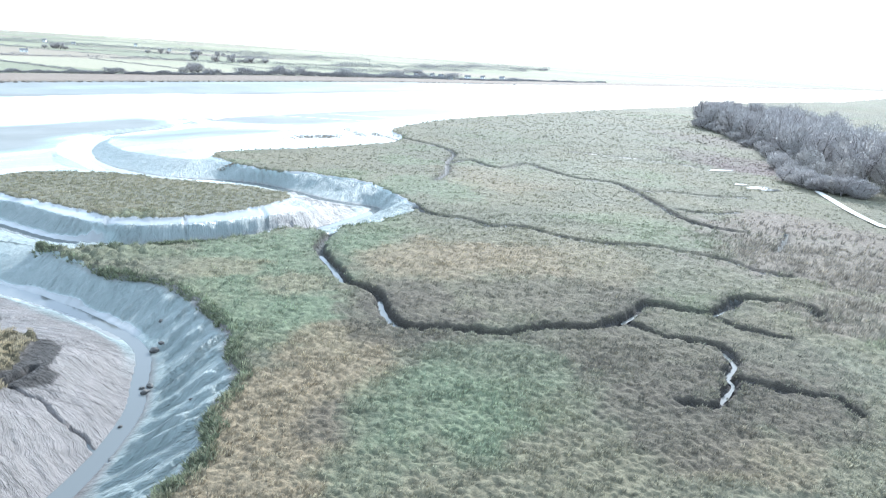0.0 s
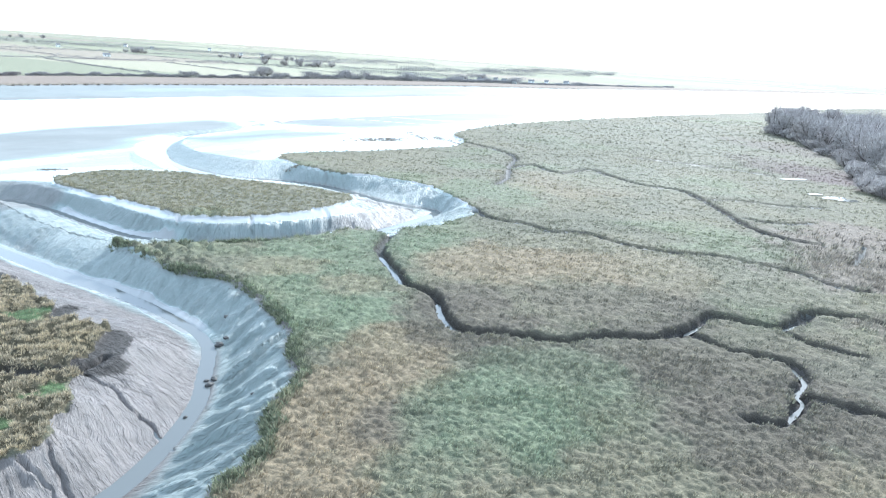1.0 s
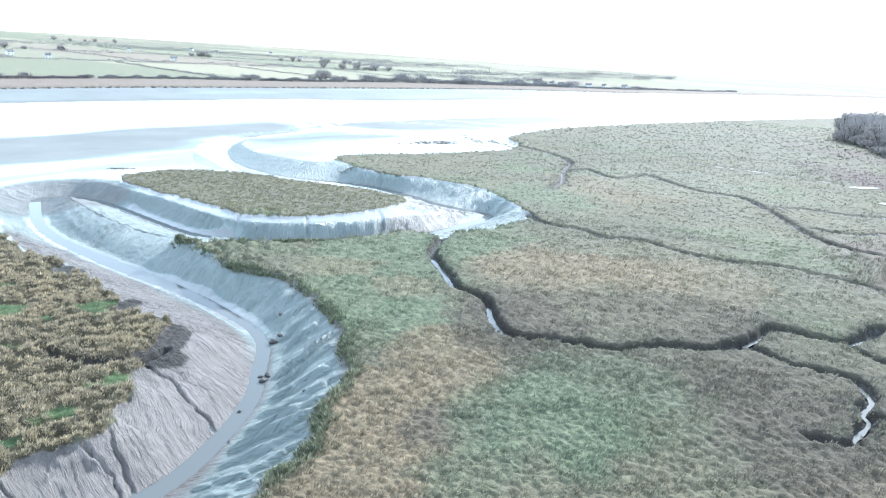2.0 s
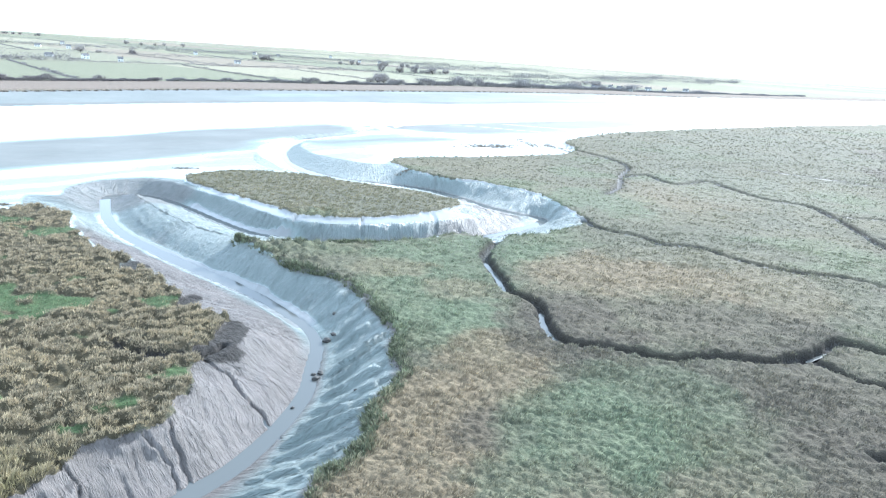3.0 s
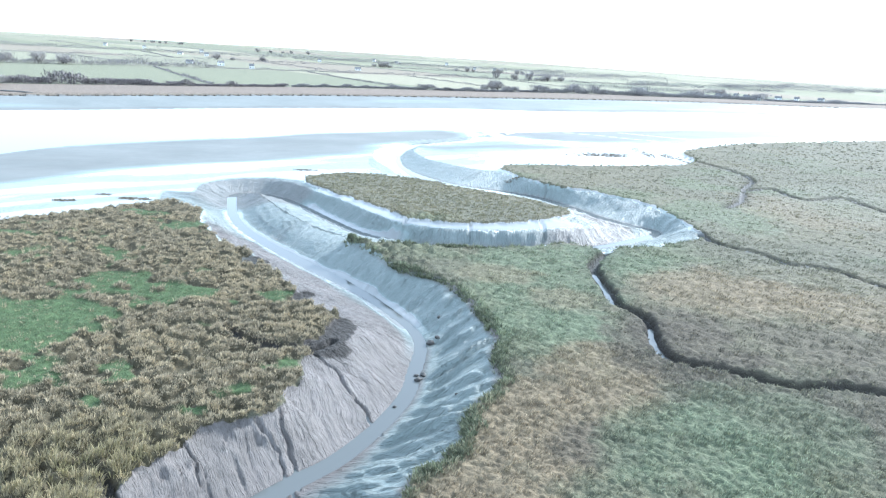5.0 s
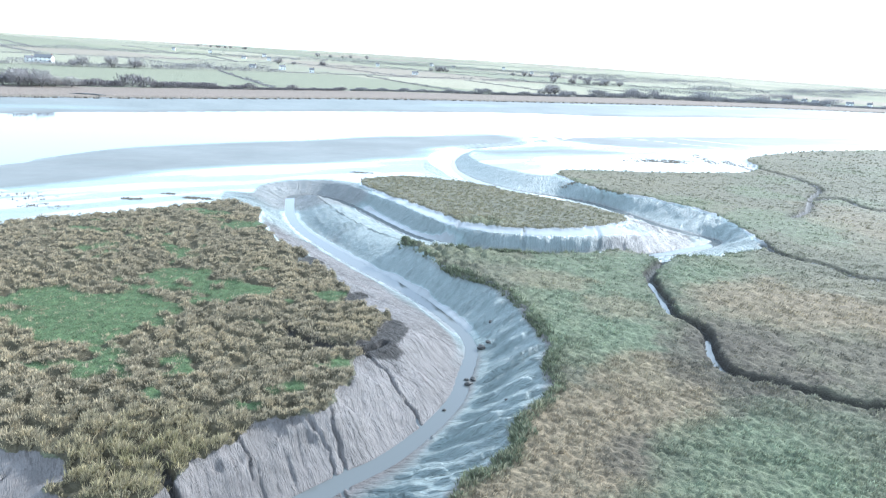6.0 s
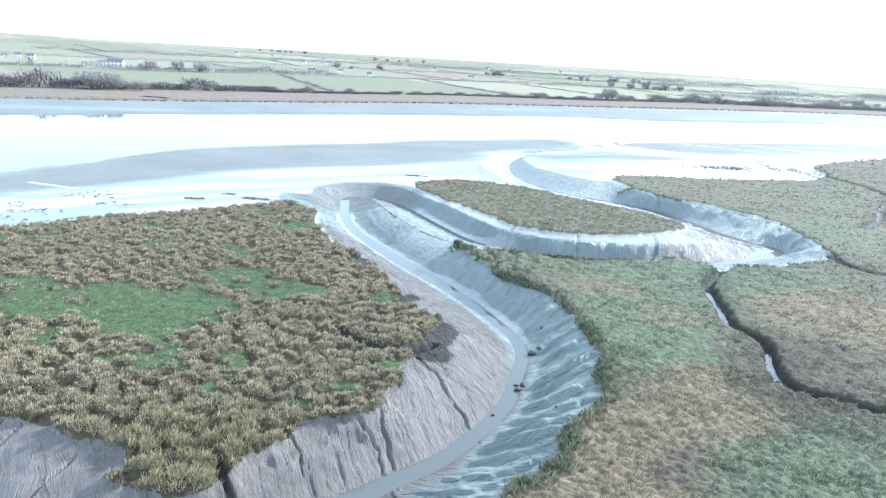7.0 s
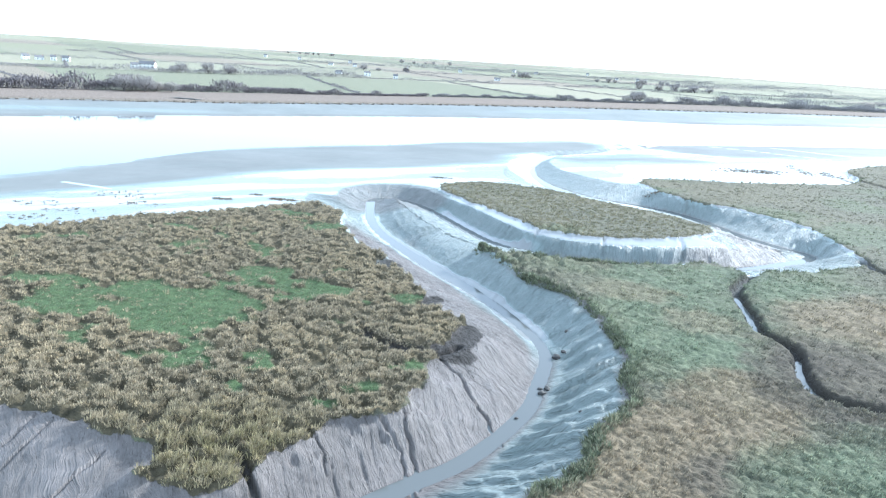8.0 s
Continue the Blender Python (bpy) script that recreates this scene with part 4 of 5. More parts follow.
main_grass("distant_marsh_grass", 235, 430, 0.22, 5, 0.45, 1.5, False)


def cordgrass():
    """Dark low patches on the flats in front of the marsh and in the pond."""
    xs, ys = [], []
    for px, py, rx, ry, n in CORD_PATCHES:
        t, q = rng.uniform(0, 2 * np.pi, n), np.sqrt(rng.uniform(0, 1, n))
        xs.append(px + rx * q * np.cos(t))
        ys.append(py + ry * q * np.sin(t))
    x, y = np.concatenate(xs), np.concatenate(ys)
    z = terrain(x, y)["z"]
    col = np.array((0.16, 0.135, 0.105)) * rng.uniform(0.8, 1.3, (len(x), 1))
    tufts("cordgrass", "sparse dark cordgrass patches on the shining mud flats", x, y, z, rng.uniform(0.15, 0.4, len(x)), rng.uniform(0.3, 0.6, len(x)), col, 8, 0.22, (0.1, 0), False)


def bank_sedge():
    """Dark clumps that overhang the steep creek bank."""
    line = MARSHES[2]
    line = line[(line[:, 0] < 22) & (line[:, 0] > -24) & (line[:, 1] > 24) & (line[:, 1] < 94)]
    run = np.concatenate([[0], np.cumsum(np.linalg.norm(np.diff(line, axis=0), axis=1))])
    s = rng.uniform(0, run[-1], 5200)
    s = s[rng.uniform(0, 1, len(s)) < step(-0.25, 0.35, layers(s * 0.22, 0 * s, 95)) + 0.12]
    x = np.interp(s, run, line[:, 0]) + rng.normal(0.1, 0.45, len(s))
    y = np.interp(s, run, line[:, 1]) + rng.normal(0, 0.35, len(s))
    g = terrain(x, y)
    m = (g["depth"] > -0.25) & (g["depth"] < 1.5)
    x, y, z = x[m], y[m], g["z"][m]
    col = np.array((0.115, 0.13, 0.08)) * rng.uniform(0.6, 1.5, (len(x), 1))
    tufts("bank_sedge", "dark green sedge overhanging the steep creek bank", x, y, z, rng.uniform(0.3, 0.65, len(x)), rng.uniform(0.2, 0.4, len(x)), col, 9, 0.07, (-0.2, 0), True, 0.35)


CORD_PATCHES = [
    (-70.6, 102.6, 2.0, 0.7, 60),
    (-60.7, 106.0, 3, 0.8, 90),
    (-67.6, 108.8, 1.4, 0.5, 25),
    (-89.3, 99.0, 7, 4, 40),
    (-79.6, 92.6, 4.5, 2, 30),
    (-94.9, 86.7, 6, 2.5, 25),
    (-84.7, 83.4, 6, 2.5, 35),
    (-85.7, 77.0, 5, 2, 30),
    (29.8, 215.3, 8, 4, 90),
    (23.9, 209.8, 5, 2, 30),
    (-43.3, 146.8, 3, 0.7, 40),
    (2.6, 154.4, 2, 0.6, 30),
    (31.5, 213.1, 7, 2.5, 160),
    (35.8, 217.5, 5, 2, 90),
    (44.5, 230.0, 2, 8, 60),
    (46.2, 218.7, 2, 6, 60),
    (51.3, 220.6, 2, 6, 50),
    (53.0, 215.7, 3, 4, 50),
]
cordgrass()
bank_sedge()

# ---- pools in the gullies, pools by the wood, the track ----
def ribbon(name, line, half, z, mat, label, category, kind="", ragged=0.25):
    p = smooth(line, 6)
    d = np.gradient(p, axis=0)
    d /= np.linalg.norm(d, axis=1)[:, None]
    side = np.stack([-d[:, 1], d[:, 0]], -1)
    n = len(p)
    w = half * (1 + ragged * ripple(np.arange(n) * 0.7, 0, 101))
    w[0] = w[-1] = half * 0.3
    zz = np.full(n, z) if np.isscalar(z) else z
    a, b = p + side * w[:, None], p - side * w[:, None]
    v = np.concatenate([np.column_stack([a, zz]), np.column_stack([b, zz])])
    i = np.arange(n - 1)
    f = np.stack([i, n + i, n + i + 1, i + 1], -1)
    return tagged(sheet(name, v, f, mat), label, category, kind=kind)


for course, half, z in ((GULLIES[0][0][2:6], 0.34, -0.8), (GULLIES[0][0][7:11], 0.34, -0.78), (GULLIES[0][0][15:17], 0.22, -0.84), (GULLIES[0][0][19:21], 0.2, -0.8), (GULLIES[1][0][3:9], 0.2, -0.58)):
    ribbon("pool", course, half, z, PUDDLE, "still bright water lying in a marsh gully", "pool", "structure", 0.35)
for px, py, rx, ry in [(119.0, 123.3, 3.2, 1.6), (120.6, 120.6, 2.6, 1.2), (117.8, 127.4, 2, 1), (128.6, 147.0, 4, 1.3), (149.4, 123.3, 2.5, 1.4), (344.3, 419.2, 14, 9)]:
    bm = bmesh.new()
    ring = []
    for k in range(28):
        t = k / 28 * 2 * math.pi
        q = 1 + 0.35 * noise.noise((math.cos(t) * 1.7 + px, math.sin(t) * 1.7 + py, 3))
        ring.append(bm.verts.new((px + rx * q * math.cos(t), py + ry * q * math.sin(t), 0.17)))
    bm.faces.new(ring)
    tagged(part("pool", bm, PUDDLE), "shallow bright pool on the marsh beside the wood", "pool", kind="structure")
ribbon("track", [(132.5, 119.3), (125.8, 108.5), (120.1, 99.2), (116.5, 92.4), (113.7, 86.2)], 0.8, 0.24, TRACK_STONE, "pale stony track along the foot of the wood", "track", "structure", 0.08)


# ---- clods of mud in the creek, an islet on the far flats ----
def lump(name, x, y, z, rx, ry, rz, mat, label, category, seed):
    bm = bmesh.new()
    bmesh.ops.create_icosphere(bm, subdivisions=3, radius=1)
    for v in bm.verts:
        q = 1 + 0.45 * noise.noise(v.co * 1.6 + Vector((seed, 0, 0))) + 0.2 * noise.noise(v.co * 4 + Vector((0, seed, 0)))
        v.co = Vector((v.co.x * rx * q, v.co.y * ry * q, max(v.co.z, -0.4) * rz * q))
    for f in bm.faces:
        f.smooth = True
    ob = part(name, bm, mat)
    ob.location = (x, y, z)
    ob.rotation_euler = (0, 0, seed * 1.3)
    return tagged(ob, label, category)


for n, (px, py, size) in enumerate([(-5.7, 63.1, 0.5), (-5.1, 63.8, 0.35), (-5.9, 55.1, 0.42), (-5.6, 56.0, 0.35), (-6.2, 55.9, 0.22), (-5.4, 67.9, 0.3), (-2.1, 49.8, 0.22), (-7.2, 49.9, 0.18)]):
    tagged(lump("mud_clod", px, py, max(height_at(px, py), WATER_LEVEL) + 0.05, size, size * 0.7, size * 0.5, CLOD, "dark slumped clod of turf and mud in the creek bed", "clod", n + 1.0), group="clods in the creek")
for n, (px, py, rx, ry) in enumerate([(-213.7, 282.6, 7, 1.6)]):
    lump("mud_islet", px, py, max(height_at(px, py), WATER_LEVEL) - 0.05, rx, ry, 0.5, CLOD, "low dark weedy islet on the wet flats", "islet", n + 5.0)


# ---- winter trees ----
def limb(bm, a, b, ra, rb, sides=5):
    """A tapered limb from a to b."""
    axis = (b - a).normalized()
    u = axis.orthogonal().normalized()
    w = axis.cross(u)
    rings = []
    for p, q in ((a, ra), (b, rb)):
        rings.append([bm.verts.new(p + (u * math.cos(t) + w * math.sin(t)) * q) for t in (2 * math.pi * k / sides for k in range(sides))])
    for k in range(sides):
        bm.faces.new((rings[0][k], rings[0][(k + 1) % sides], rings[1][(k + 1) % sides], rings[1][k]))


def winter_tree(seed, tall, spread, colour, twigs=2600):
    """A bare tree: trunk, limbs, and a crown of fine twigs with gaps."""
    rnd = random.Random(seed)
    root = new("winter_tree")
    bm = bmesh.new()
    fork = Vector((rnd.uniform(-0.3, 0.3), rnd.uniform(-0.3, 0.3), tall * 0.2))
    limb(bm, Vector((0, 0, -0.5)), fork, tall * 0.03, tall * 0.02, 7)
    tips = []
    bm2 = bmesh.new()
    for k in range(9):
        t = 2 * math.pi * k / 9 + rnd.uniform(-0.3, 0.3)
        out = rnd.uniform(0.25, 0.6) * spread
        mid = fork + Vector((math.cos(t) * out, math.sin(t) * out, tall * rnd.uniform(0.08, 0.42)))
        limb(bm2, fork - Vector((0, 0, tall * rnd.uniform(0, 0.1))), mid, tall * 0.012, tall * 0.007)
        for _ in range(4):
            t2 = t + rnd.uniform(-1.0, 1.0)
            end = mid + Vector((math.cos(t2) * spread * rnd.uniform(0.1, 0.45), math.sin(t2) * spread * rnd.uniform(0.1, 0.45), tall * rnd.uniform(0.02, 0.3)))
            limb(bm2, mid, end, tall * 0.006, tall * 0.002, 4)
            tips += [end, (mid + end) / 2]
    for k, p in enumerate(tips):  # round the crown off
        lid = spread * math.sqrt(max(0.05, 1 - ((p.z / tall - 0.5) / 0.5) ** 2))
        out = math.hypot(p.x, p.y)
        if out > lid:
            tips[k] = Vector((p.x * lid / out, p.y * lid / out, p.z))
    part("trunk", bm, BARK, root)
    part("branchwork", bm2, BARK, root)
    g = np.random.default_rng(seed)
    pick = g.integers(0, len(tips), twigs)
    c = np.array([tuple(t) for t in tips])[pick] + g.normal(0, 1, (twigs, 3)) * np.array((spread * 0.13, spread * 0.13, tall * 0.06))
    ball = g.normal(0, 1, (twigs, 3))
    ball *= (g.uniform(0.2, 1, (twigs, 1)) ** 0.4) / np.linalg.norm(ball, axis=1)[:, None]
    ball = ball * np.array((spread * 0.85, spread * 0.85, tall * 0.4)) + np.array((0, 0, tall * 0.5))
    c = np.where(g.uniform(0, 1, (twigs, 1)) < 0.5, ball, c)
    c[:, 2] = np.clip(c[:, 2], tall * 0.05, None)
    way = g.normal(0, 1, (twigs, 3)) + np.array((0, 0, 0.7)) + (c - np.array((0, 0, tall * 0.4))) * 0.12
    way /= np.linalg.norm(way, axis=1)[:, None]
    across = np.cross(way, g.normal(0, 1, (twigs, 3)))
    across /= np.linalg.norm(across, axis=1)[:, None]
    long, w = g.uniform(0.5, 1.4, (twigs, 1)) * tall / 11, g.uniform(0.035, 0.1, (twigs, 1))
    v = np.stack([c - across * w, c + across * w, c + way * long], 1).reshape(-1, 3)
    col = np.array(colour) * g.uniform(1.0, 1.3, (twigs, 1))
    sheet("crown", v, np.arange(twigs * 3).reshape(-1, 3), TWIGS, dict(tint=rgba(np.repeat(col, 3, axis=0))), root, True)
    return root


# twig colours lightened to suggest haze over the trees
TREES = [winter_tree(5, 12.5, 4.6, (0.34, 0.305, 0.285)), winter_tree(6, 14.5, 5.2, (0.32, 0.285, 0.27)), winter_tree(7, 10.5, 4.4, (0.36, 0.315, 0.28)),
         winter_tree(8, 13.0, 5.4, (0.33, 0.30, 0.28)), winter_tree(9, 8.5, 4.0, (0.35, 0.315, 0.285))]
WOOD = np.array([(222, 273), (206, 231), (185, 193), (156, 150), (138, 126), (141, 113), (150, 104), (178, 122), (204, 158), (244, 220), (268, 296), (244, 300)], float)
wood_rng = np.random.default_rng(3)
px, py = wood_rng.uniform(135, 270, 3000), wood_rng.uniform(100, 300, 3000)
ok = inside(px, py, WOOD)
spots = []
for q in zip(px[ok], py[ok]):
    if all(math.dist(q, o) > 4.6 for o in spots):
        spots.append(q)
spots = spots[:150]
spot_z = terrain(np.array([q[0] for q in spots]), np.array([q[1] for q in spots]))["z"]
for n, ((x, y), z) in enumerate(zip(spots, spot_z)):
    m = pose(x, y, z, 0, 0, n * 77) @ Matrix.Scale(wood_rng.uniform(0.8, 1.1), 4)
    source = TREES[n % len(TREES)]
    ob = source if n < len(TREES) else copy_thing(source, m)
    ob.matrix_basis = m
    tagged(ob, "bare grey-brown tree in the wood beside the marsh", "tree", "trees of the wood")


# low bare scrub along the marsh side of the wood
edge_line = smooth([(224, 276), (206, 231), (185, 193), (156, 150), (138, 126), (140, 112)], 8)
scrub = [tuple(edge_line[k] + np.array((-wood_rng.uniform(0, 5), wood_rng.uniform(-2, 2)))) for k in range(len(edge_line)) for _ in range(2)]
scrub_z = terrain(np.array([q[0] for q in scrub]), np.array([q[1] for q in scrub]))["z"]
for n, ((x, y), z) in enumerate(zip(scrub, scrub_z)):
    m = pose(x, y, z - 0.3, 0, 0, n * 61) @ Matrix.Diagonal((wood_rng.uniform(0.45, 0.7), wood_rng.uniform(0.45, 0.7), wood_rng.uniform(0.22, 0.42), 1))
    ob = copy_thing(TREES[n % len(TREES)], pose(0, 0, 0))
    ob.matrix_basis = m
    tagged(ob, "low leafless scrub at the edge of the wood", "shrub", "scrub along the wood")


# ---- hedges and trees of the far shore ----
def bank_point(u, far):
    """A place u metres along the far bank and so far behind it."""
    p = np.array((-102 + 0.729 * u, 412 + 0.685 * u))
    d, s = distance(np.array([p[0]]), np.array([p[1]]), FAR_BANK_LINE)
    step_on = d[0] if inside(np.array([p[0]]), np.array([p[1]]), FAR_LAND)[0] else -d[0]
    return p + np.array((-0.685, 0.729)) * (far - step_on)


def hedgerow(points, tall, wide, colour, seed, dense=7.0, label="grey-brown leafless hedge between far fields"):
    """A ragged hedge of twigs along a line."""
    g = np.random.default_rng(seed)
    p = smooth(points, 5)
    seg = np.linalg.norm(np.diff(p, axis=0), axis=1)
    run = np.concatenate([[0], np.cumsum(seg)])
    n = int(run[-1] * dense)
    s = g.uniform(0, run[-1], n)
    x, y = np.interp(s, run, p[:, 0]), np.interp(s, run, p[:, 1])
    bulge = 0.55 + 0.45 * ripple(s * 0.11, 0, seed) + 0.3 * ripple(s * 0.35, 0, seed + 1)
    bulge = np.clip(bulge, 0.45, 1.4)
    x, y = x + g.normal(0, 0.4, n) * wide * bulge, y + g.normal(0, 0.4, n) * wide * bulge
    knots = np.linspace(0, run[-1], 24)
    kz = terrain(np.interp(knots, run, p[:, 0]), np.interp(knots, run, p[:, 1]))["z"]
    z = np.interp(s, knots, kz) - 0.3
    h = tall * bulge * g.uniform(0, 1, n) ** 0.7
    c = np.stack([x, y, z + h * 0.75], -1)
    way = g.normal(0, 0.6, (n, 3)) + np.array((0, 0, 1.0))
    way /= np.linalg.norm(way, axis=1)[:, None]
    across = np.cross(way, g.normal(0, 1, (n, 3)))
    across /= np.linalg.norm(across, axis=1)[:, None]
    long, w = (0.4 + 0.5 * bulge)[:, None] * (0.7 + tall * 0.13), g.uniform(0.09, 0.2, (n, 1)) * (1 + tall / 20)
    c[:, 2] = np.minimum(c[:, 2], z + tall * 1.4)
    v = np.stack([c - across * w, c + across * w, c + way * long], 1).reshape(-1, 3)
    col = np.array(colour) * g.uniform(0.7, 1.3, (n, 1))
    ob = sheet("hedgerow", v, np.arange(n * 3).reshape(-1, 3), TWIGS, dict(tint=rgba(np.repeat(col, 3, axis=0))), flat=True)
    return tagged(ob, label, "hedge", "hedges of the far shore")


# hedge twigs, lightened in place of haze
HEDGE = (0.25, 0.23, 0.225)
hedge_rng = random.Random(4)
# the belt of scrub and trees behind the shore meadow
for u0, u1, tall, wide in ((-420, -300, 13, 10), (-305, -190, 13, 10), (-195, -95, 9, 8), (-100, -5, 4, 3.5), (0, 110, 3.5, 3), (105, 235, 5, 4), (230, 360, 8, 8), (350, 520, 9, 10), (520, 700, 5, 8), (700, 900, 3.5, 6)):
    # belts downstream get a paler tint: more haze painted into the twigs
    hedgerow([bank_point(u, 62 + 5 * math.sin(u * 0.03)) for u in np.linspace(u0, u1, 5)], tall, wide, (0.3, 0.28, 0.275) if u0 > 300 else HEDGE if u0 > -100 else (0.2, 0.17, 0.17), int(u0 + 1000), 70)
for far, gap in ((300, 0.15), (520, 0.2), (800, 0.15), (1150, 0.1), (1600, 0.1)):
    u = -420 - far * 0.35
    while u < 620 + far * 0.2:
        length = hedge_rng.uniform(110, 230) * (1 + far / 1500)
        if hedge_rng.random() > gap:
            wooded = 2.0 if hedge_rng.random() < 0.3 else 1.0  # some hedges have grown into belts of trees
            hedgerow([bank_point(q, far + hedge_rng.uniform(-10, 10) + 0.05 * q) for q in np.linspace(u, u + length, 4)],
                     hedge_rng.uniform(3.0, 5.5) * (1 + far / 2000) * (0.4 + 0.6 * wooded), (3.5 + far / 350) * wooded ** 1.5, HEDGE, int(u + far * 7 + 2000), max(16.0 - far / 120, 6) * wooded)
        u += length
for far0, far1 in ((70, 295), (305, 515), (525, 790), (810, 1140)):
    u = -400 - far0 * 0.35
    while u < 560 + far0 * 0.2:
        skew = hedge_rng.uniform(-70, 40)
        hedgerow([bank_point(u + skew * t - 0.18 * far0, far0 + (far1 - far0) * t) for t in (0, 0.35, 0.7, 1.0)], hedge_rng.uniform(2.0, 4.0), 2.2, HEDGE,
                 int(u + far0 * 3 + 5000), max(11.0 - far0 / 130, 5))
        u += hedge_rng.uniform(110, 200) * (1 + far0 / 1200)
# bare woods that crown the far slopes downstream, in the haze-lightened hedge colour
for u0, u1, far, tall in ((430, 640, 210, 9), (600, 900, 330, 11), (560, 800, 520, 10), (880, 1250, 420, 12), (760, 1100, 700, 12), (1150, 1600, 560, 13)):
    hedgerow([bank_point(u, far + 25 * math.sin(u * 0.02)) for u in np.linspace(u0, u1, 6)], tall, 26, HEDGE, int(u0 + far * 11 + 9000), 14, "bare wood along the far slope, its twigs paled for haze")
copse = []
for n in range(14):
    far = hedge_rng.choice((66, 300, 300, 520, 520, 800, 1150, 1600))
    u = hedge_rng.uniform(-420 - far * 0.35, 600 + far * 0.2)
    for k in range(5):
        copse.append(bank_point(u + hedge_rng.uniform(-28, 28) * (1 + far / 900), far + 0.05 * u + hedge_rng.uniform(-5, 5)))
copse = np.array(copse)
copse_z = terrain(copse[:, 0], copse[:, 1])["z"]
for n, ((x, y), z) in enumerate(zip(copse, copse_z)):
    size = hedge_rng.uniform(0.55, 1.0)
    tagged(copy_thing(TREES[n % len(TREES)], pose(x, y, z - 0.3, 0, 0, n * 53) @ Matrix.Diagonal((size * 1.25, size * 1.25, size * 0.8, 1))), "leafless hedgerow tree on the far shore", "tree", "trees of the far shore")


def shore_fringe():
    """The crumbling dark edge of the far shore meadow."""
    g = np.random.default_rng(17)
    p = FAR_BANK_LINE[4:40]
    run = np.concatenate([[0], np.cumsum(np.linalg.norm(np.diff(p, axis=0), axis=1))])
    s = np.concatenate([k + g.normal(0, 0.8, 14) for k in np.arange(0, run[-1], 4.2) + g.uniform(-1, 1, len(np.arange(0, run[-1], 4.2)))])
    s = np.clip(s, 0, run[-1])
    x, y = np.interp(s, run, p[:, 0]) + g.normal(0, 0.5, len(s)), np.interp(s, run, p[:, 1]) + g.normal(0, 0.5, len(s))
    z = terrain(x, y)["z"]
    col = np.array((0.12, 0.10, 0.085)) * g.uniform(0.7, 1.3, (len(s), 1))
    tufts("shore_sedge", "dark sedge along the crumbling edge of the far meadow", x, y, z - 0.3, g.uniform(0.7, 1.5, len(s)), g.uniform(0.4, 0.8, len(s)), col, 6, 0.5, (0, 0), False)


shore_fringe()


# ---- far houses ----
def box(bm, x0, y0, z0, x1, y1, z1):
    m = Matrix.Translation(((x0 + x1) / 2, (y0 + y1) / 2, (z0 + z1) / 2)) @ Matrix.Diagonal((x1 - x0, y1 - y0, z1 - z0, 1))
    bmesh.ops.create_cube(bm, size=1, matrix=m)


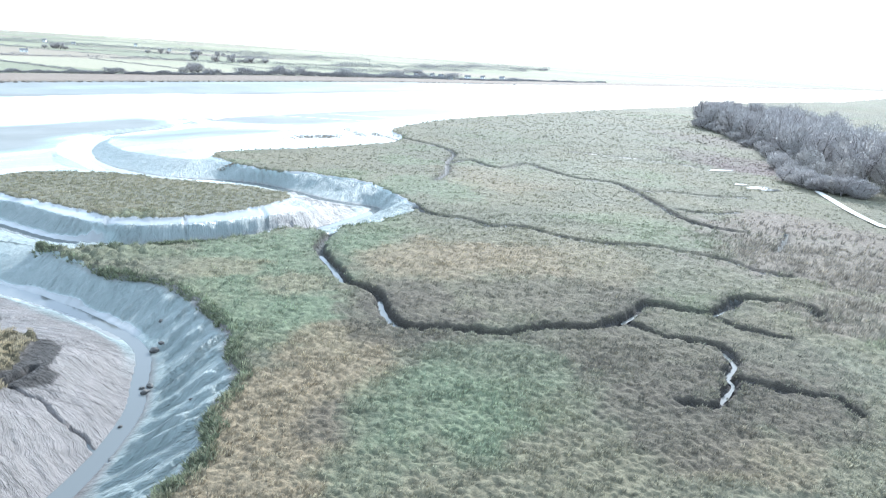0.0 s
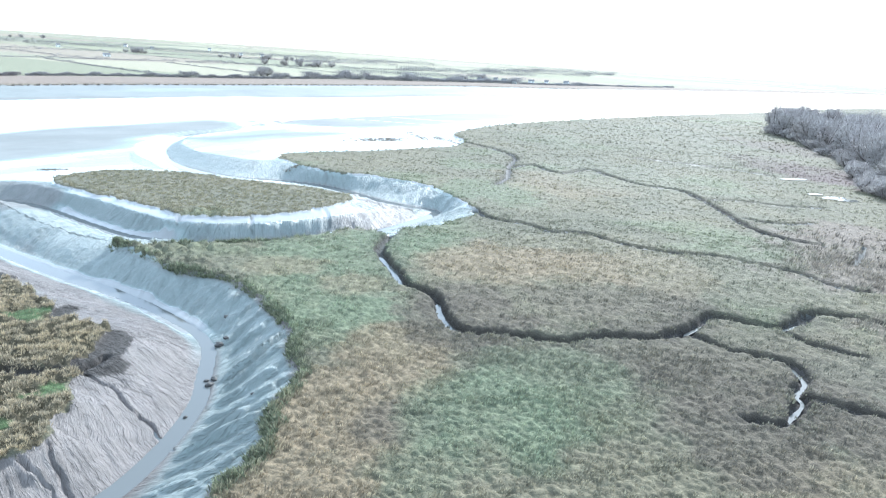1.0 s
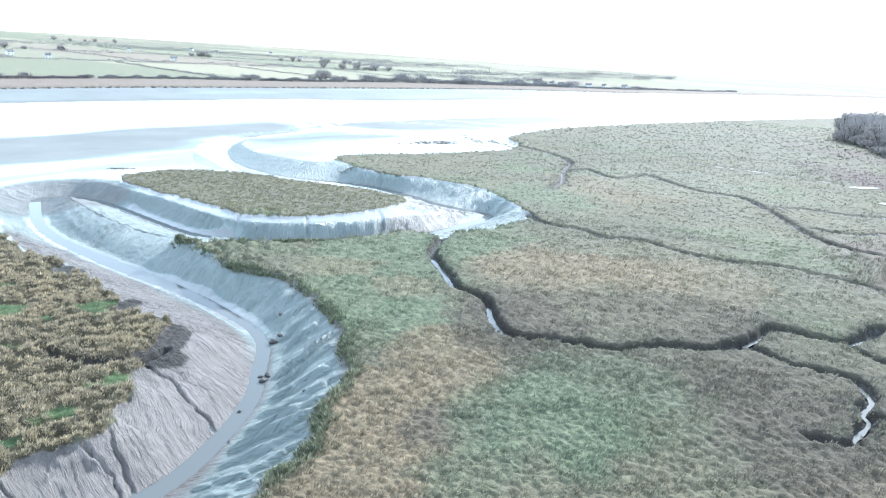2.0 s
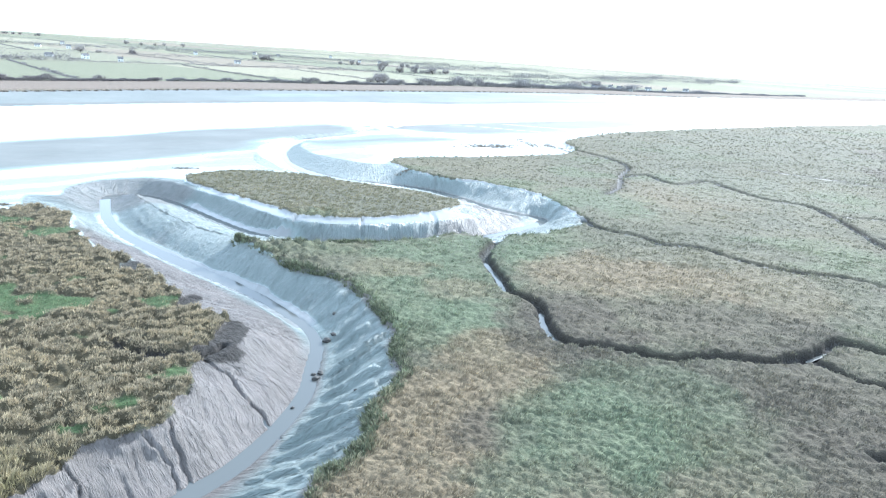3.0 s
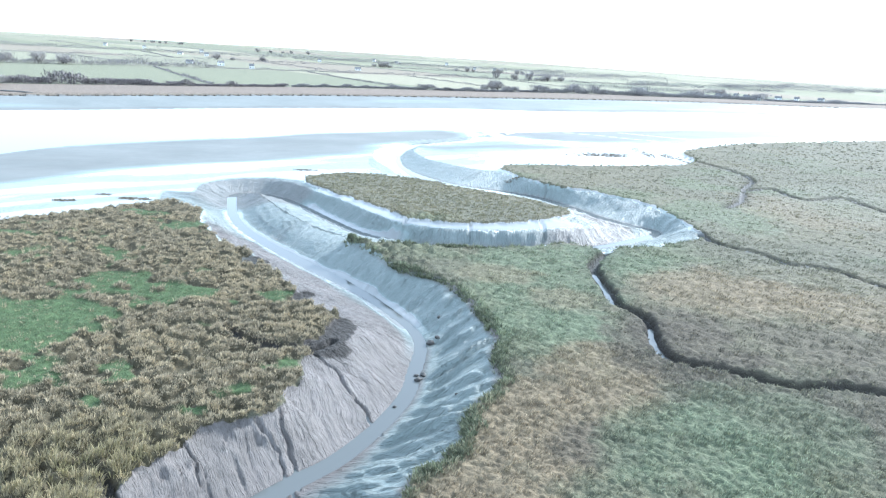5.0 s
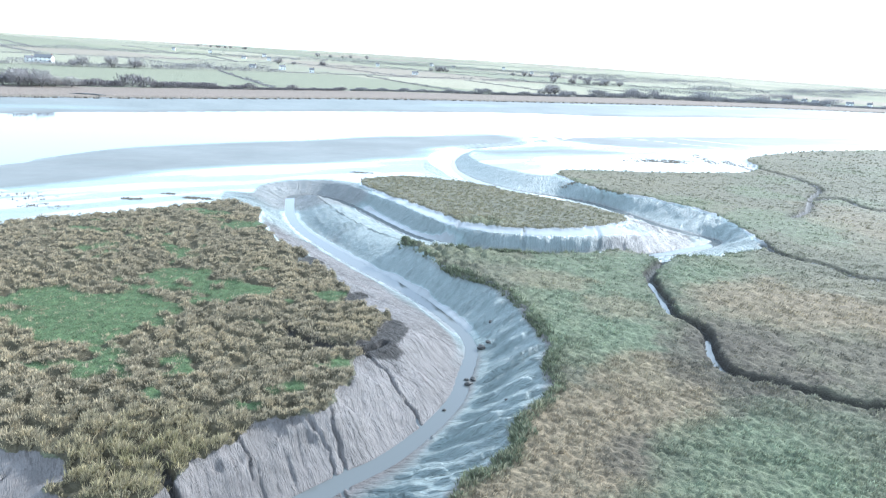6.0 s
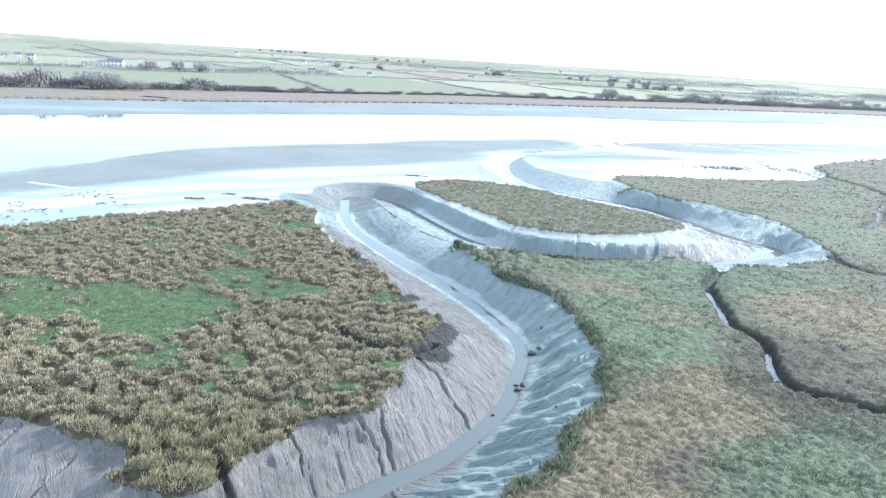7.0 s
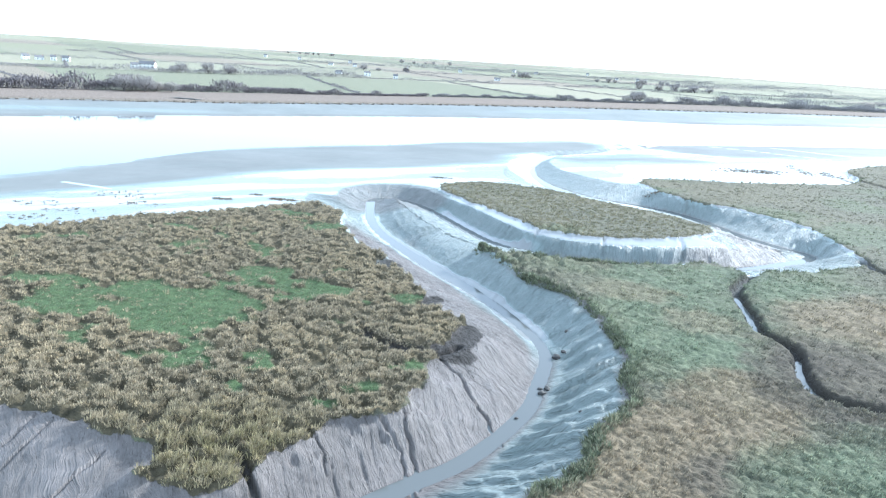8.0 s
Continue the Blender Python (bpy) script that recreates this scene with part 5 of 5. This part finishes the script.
def house(long, deep, eaves, ridge, wall_mat, label):
    """A gabled house: walls, roof, chimney, windows and a door."""
    root = new("house")
    bm = bmesh.new()
    prof = [(-deep / 2, -1), (deep / 2, -1), (deep / 2, eaves), (0, ridge - 0.15), (-deep / 2, eaves)]
    a = [bm.verts.new((-long / 2, y, z)) for y, z in prof]
    b = [bm.verts.new((long / 2, y, z)) for y, z in prof]
    bm.faces.new(a[::-1])
    bm.faces.new(b)
    for k in range(5):
        bm.faces.new((a[k], a[(k + 1) % 5], b[(k + 1) % 5], b[k]))
    bmesh.ops.recalc_face_normals(bm, faces=bm.faces[:])
    part("wall", bm, wall_mat, root)
    bm = bmesh.new()
    for side in (-1, 1):
        q = [(0, ridge), (side * (deep / 2 + 0.4), eaves - 0.25), (side * (deep / 2 + 0.4), eaves - 0.05), (0, ridge + 0.25)]
        a = [bm.verts.new((-long / 2 - 0.3, y, z)) for y, z in q]
        b = [bm.verts.new((long / 2 + 0.3, y, z)) for y, z in q]
        bm.faces.new(a)
        bm.faces.new(b)
        for k in range(4):
            bm.faces.new((a[k], a[(k + 1) % 4], b[(k + 1) % 4], b[k]))
    bmesh.ops.recalc_face_normals(bm, faces=bm.faces[:])
    roof = part("roof", bm, SLATE, root)
    bm = bmesh.new()
    box(bm, long / 2 - 1.2, -0.4, ridge - 0.5, long / 2 - 0.3, 0.4, ridge + 1.1)
    part("chimney", bm, BRICK_WALL, roof)
    count = max(2, int(long / 3.2))
    for k in range(count):
        x = -long / 2 + (k + 0.5) * long / count
        for z in ((1.0, 3.3) if eaves > 4 else (1.0,)):
            if k == count // 2 and z == 1.0:
                continue
            bm = bmesh.new()
            box(bm, x - 0.55, -deep / 2 - 0.03, z, x + 0.55, -deep / 2 + 0.05, z + 1.2)
            part("window", bm, PANE, root)
    bm = bmesh.new()
    x = -long / 2 + (count // 2 + 0.5) * long / count
    box(bm, x - 0.5, -deep / 2 - 0.04, 0, x + 0.5, -deep / 2 + 0.05, 2.05)
    part("door", bm, PAINT, root)
    return tagged(root, label, "house", "houses of the far shore")


HOUSES = [house(14, 6, 4.2, 6.4, RENDERED_WALL, "long white farmhouse with a grey slate roof among fields"), house(7.5, 5.5, 4.2, 6.4, RENDERED_WALL, "white-rendered house with a slate roof on the far shore"),
          house(6, 5, 4.2, 6.2, RENDERED_WALL, "small pale house with a slate roof on the far shore"), house(9, 6, 2.8, 4.8, RENDERED_WALL, "low pale bungalow with a slate roof on the far shore")]
house_spots = [(-435.4, 525.9, 0), (-442.1, 516.7, 1), (-265.1, 702.9, 2), (-340.4, 721.9, 3), (-569.5, 521.6, 1), (-563.0, 531.2, 3), (-553.1, 537.9, 2), (-535.0, 535.3, 1), (-306.2, 722.4, 1), (-189.8, 867.6, 3), (221.1, 756.8, 1), (256.0, 809.6, 2), (265.4, 769.6, 1), (312.2, 837.3, 3), (321.7, 809.5, 2), (351.9, 818.6, 1), (213.0, 796.1, 3), (-139.4, 1546.5, 1), (-229.9, 1413.6, 3), (-274.1, 1406.0, 1), (-304.7, 1105.5, 2), (-442.6, 994.3, 1), (-488.2, 1005.7, 3), (255.3, 773.8, 1), (-69.7, 1408.6, 2), (-30.5, 1426.2, 1), (-720.5, 1199.1, 1), (-639.5, 1183.5, 2), (-541.7, 1196.4, 1)]
house_z = terrain(np.array([q[0] for q in house_spots], float), np.array([q[1] for q in house_spots], float))["z"]
for n, ((x, y, which), z) in enumerate(zip(house_spots, house_z)):
    m = pose(x, y, z, 0, 0, math.degrees(math.atan2(y, x)) - 90 + (n * 37 % 50 - 25))
    m = m @ Matrix.Scale(1.0 if n == 0 else 0.8, 4)
    first = n < len(HOUSES) and which == n
    ob = HOUSES[n] if first else copy_thing(HOUSES[which], m)
    ob.matrix_basis = m
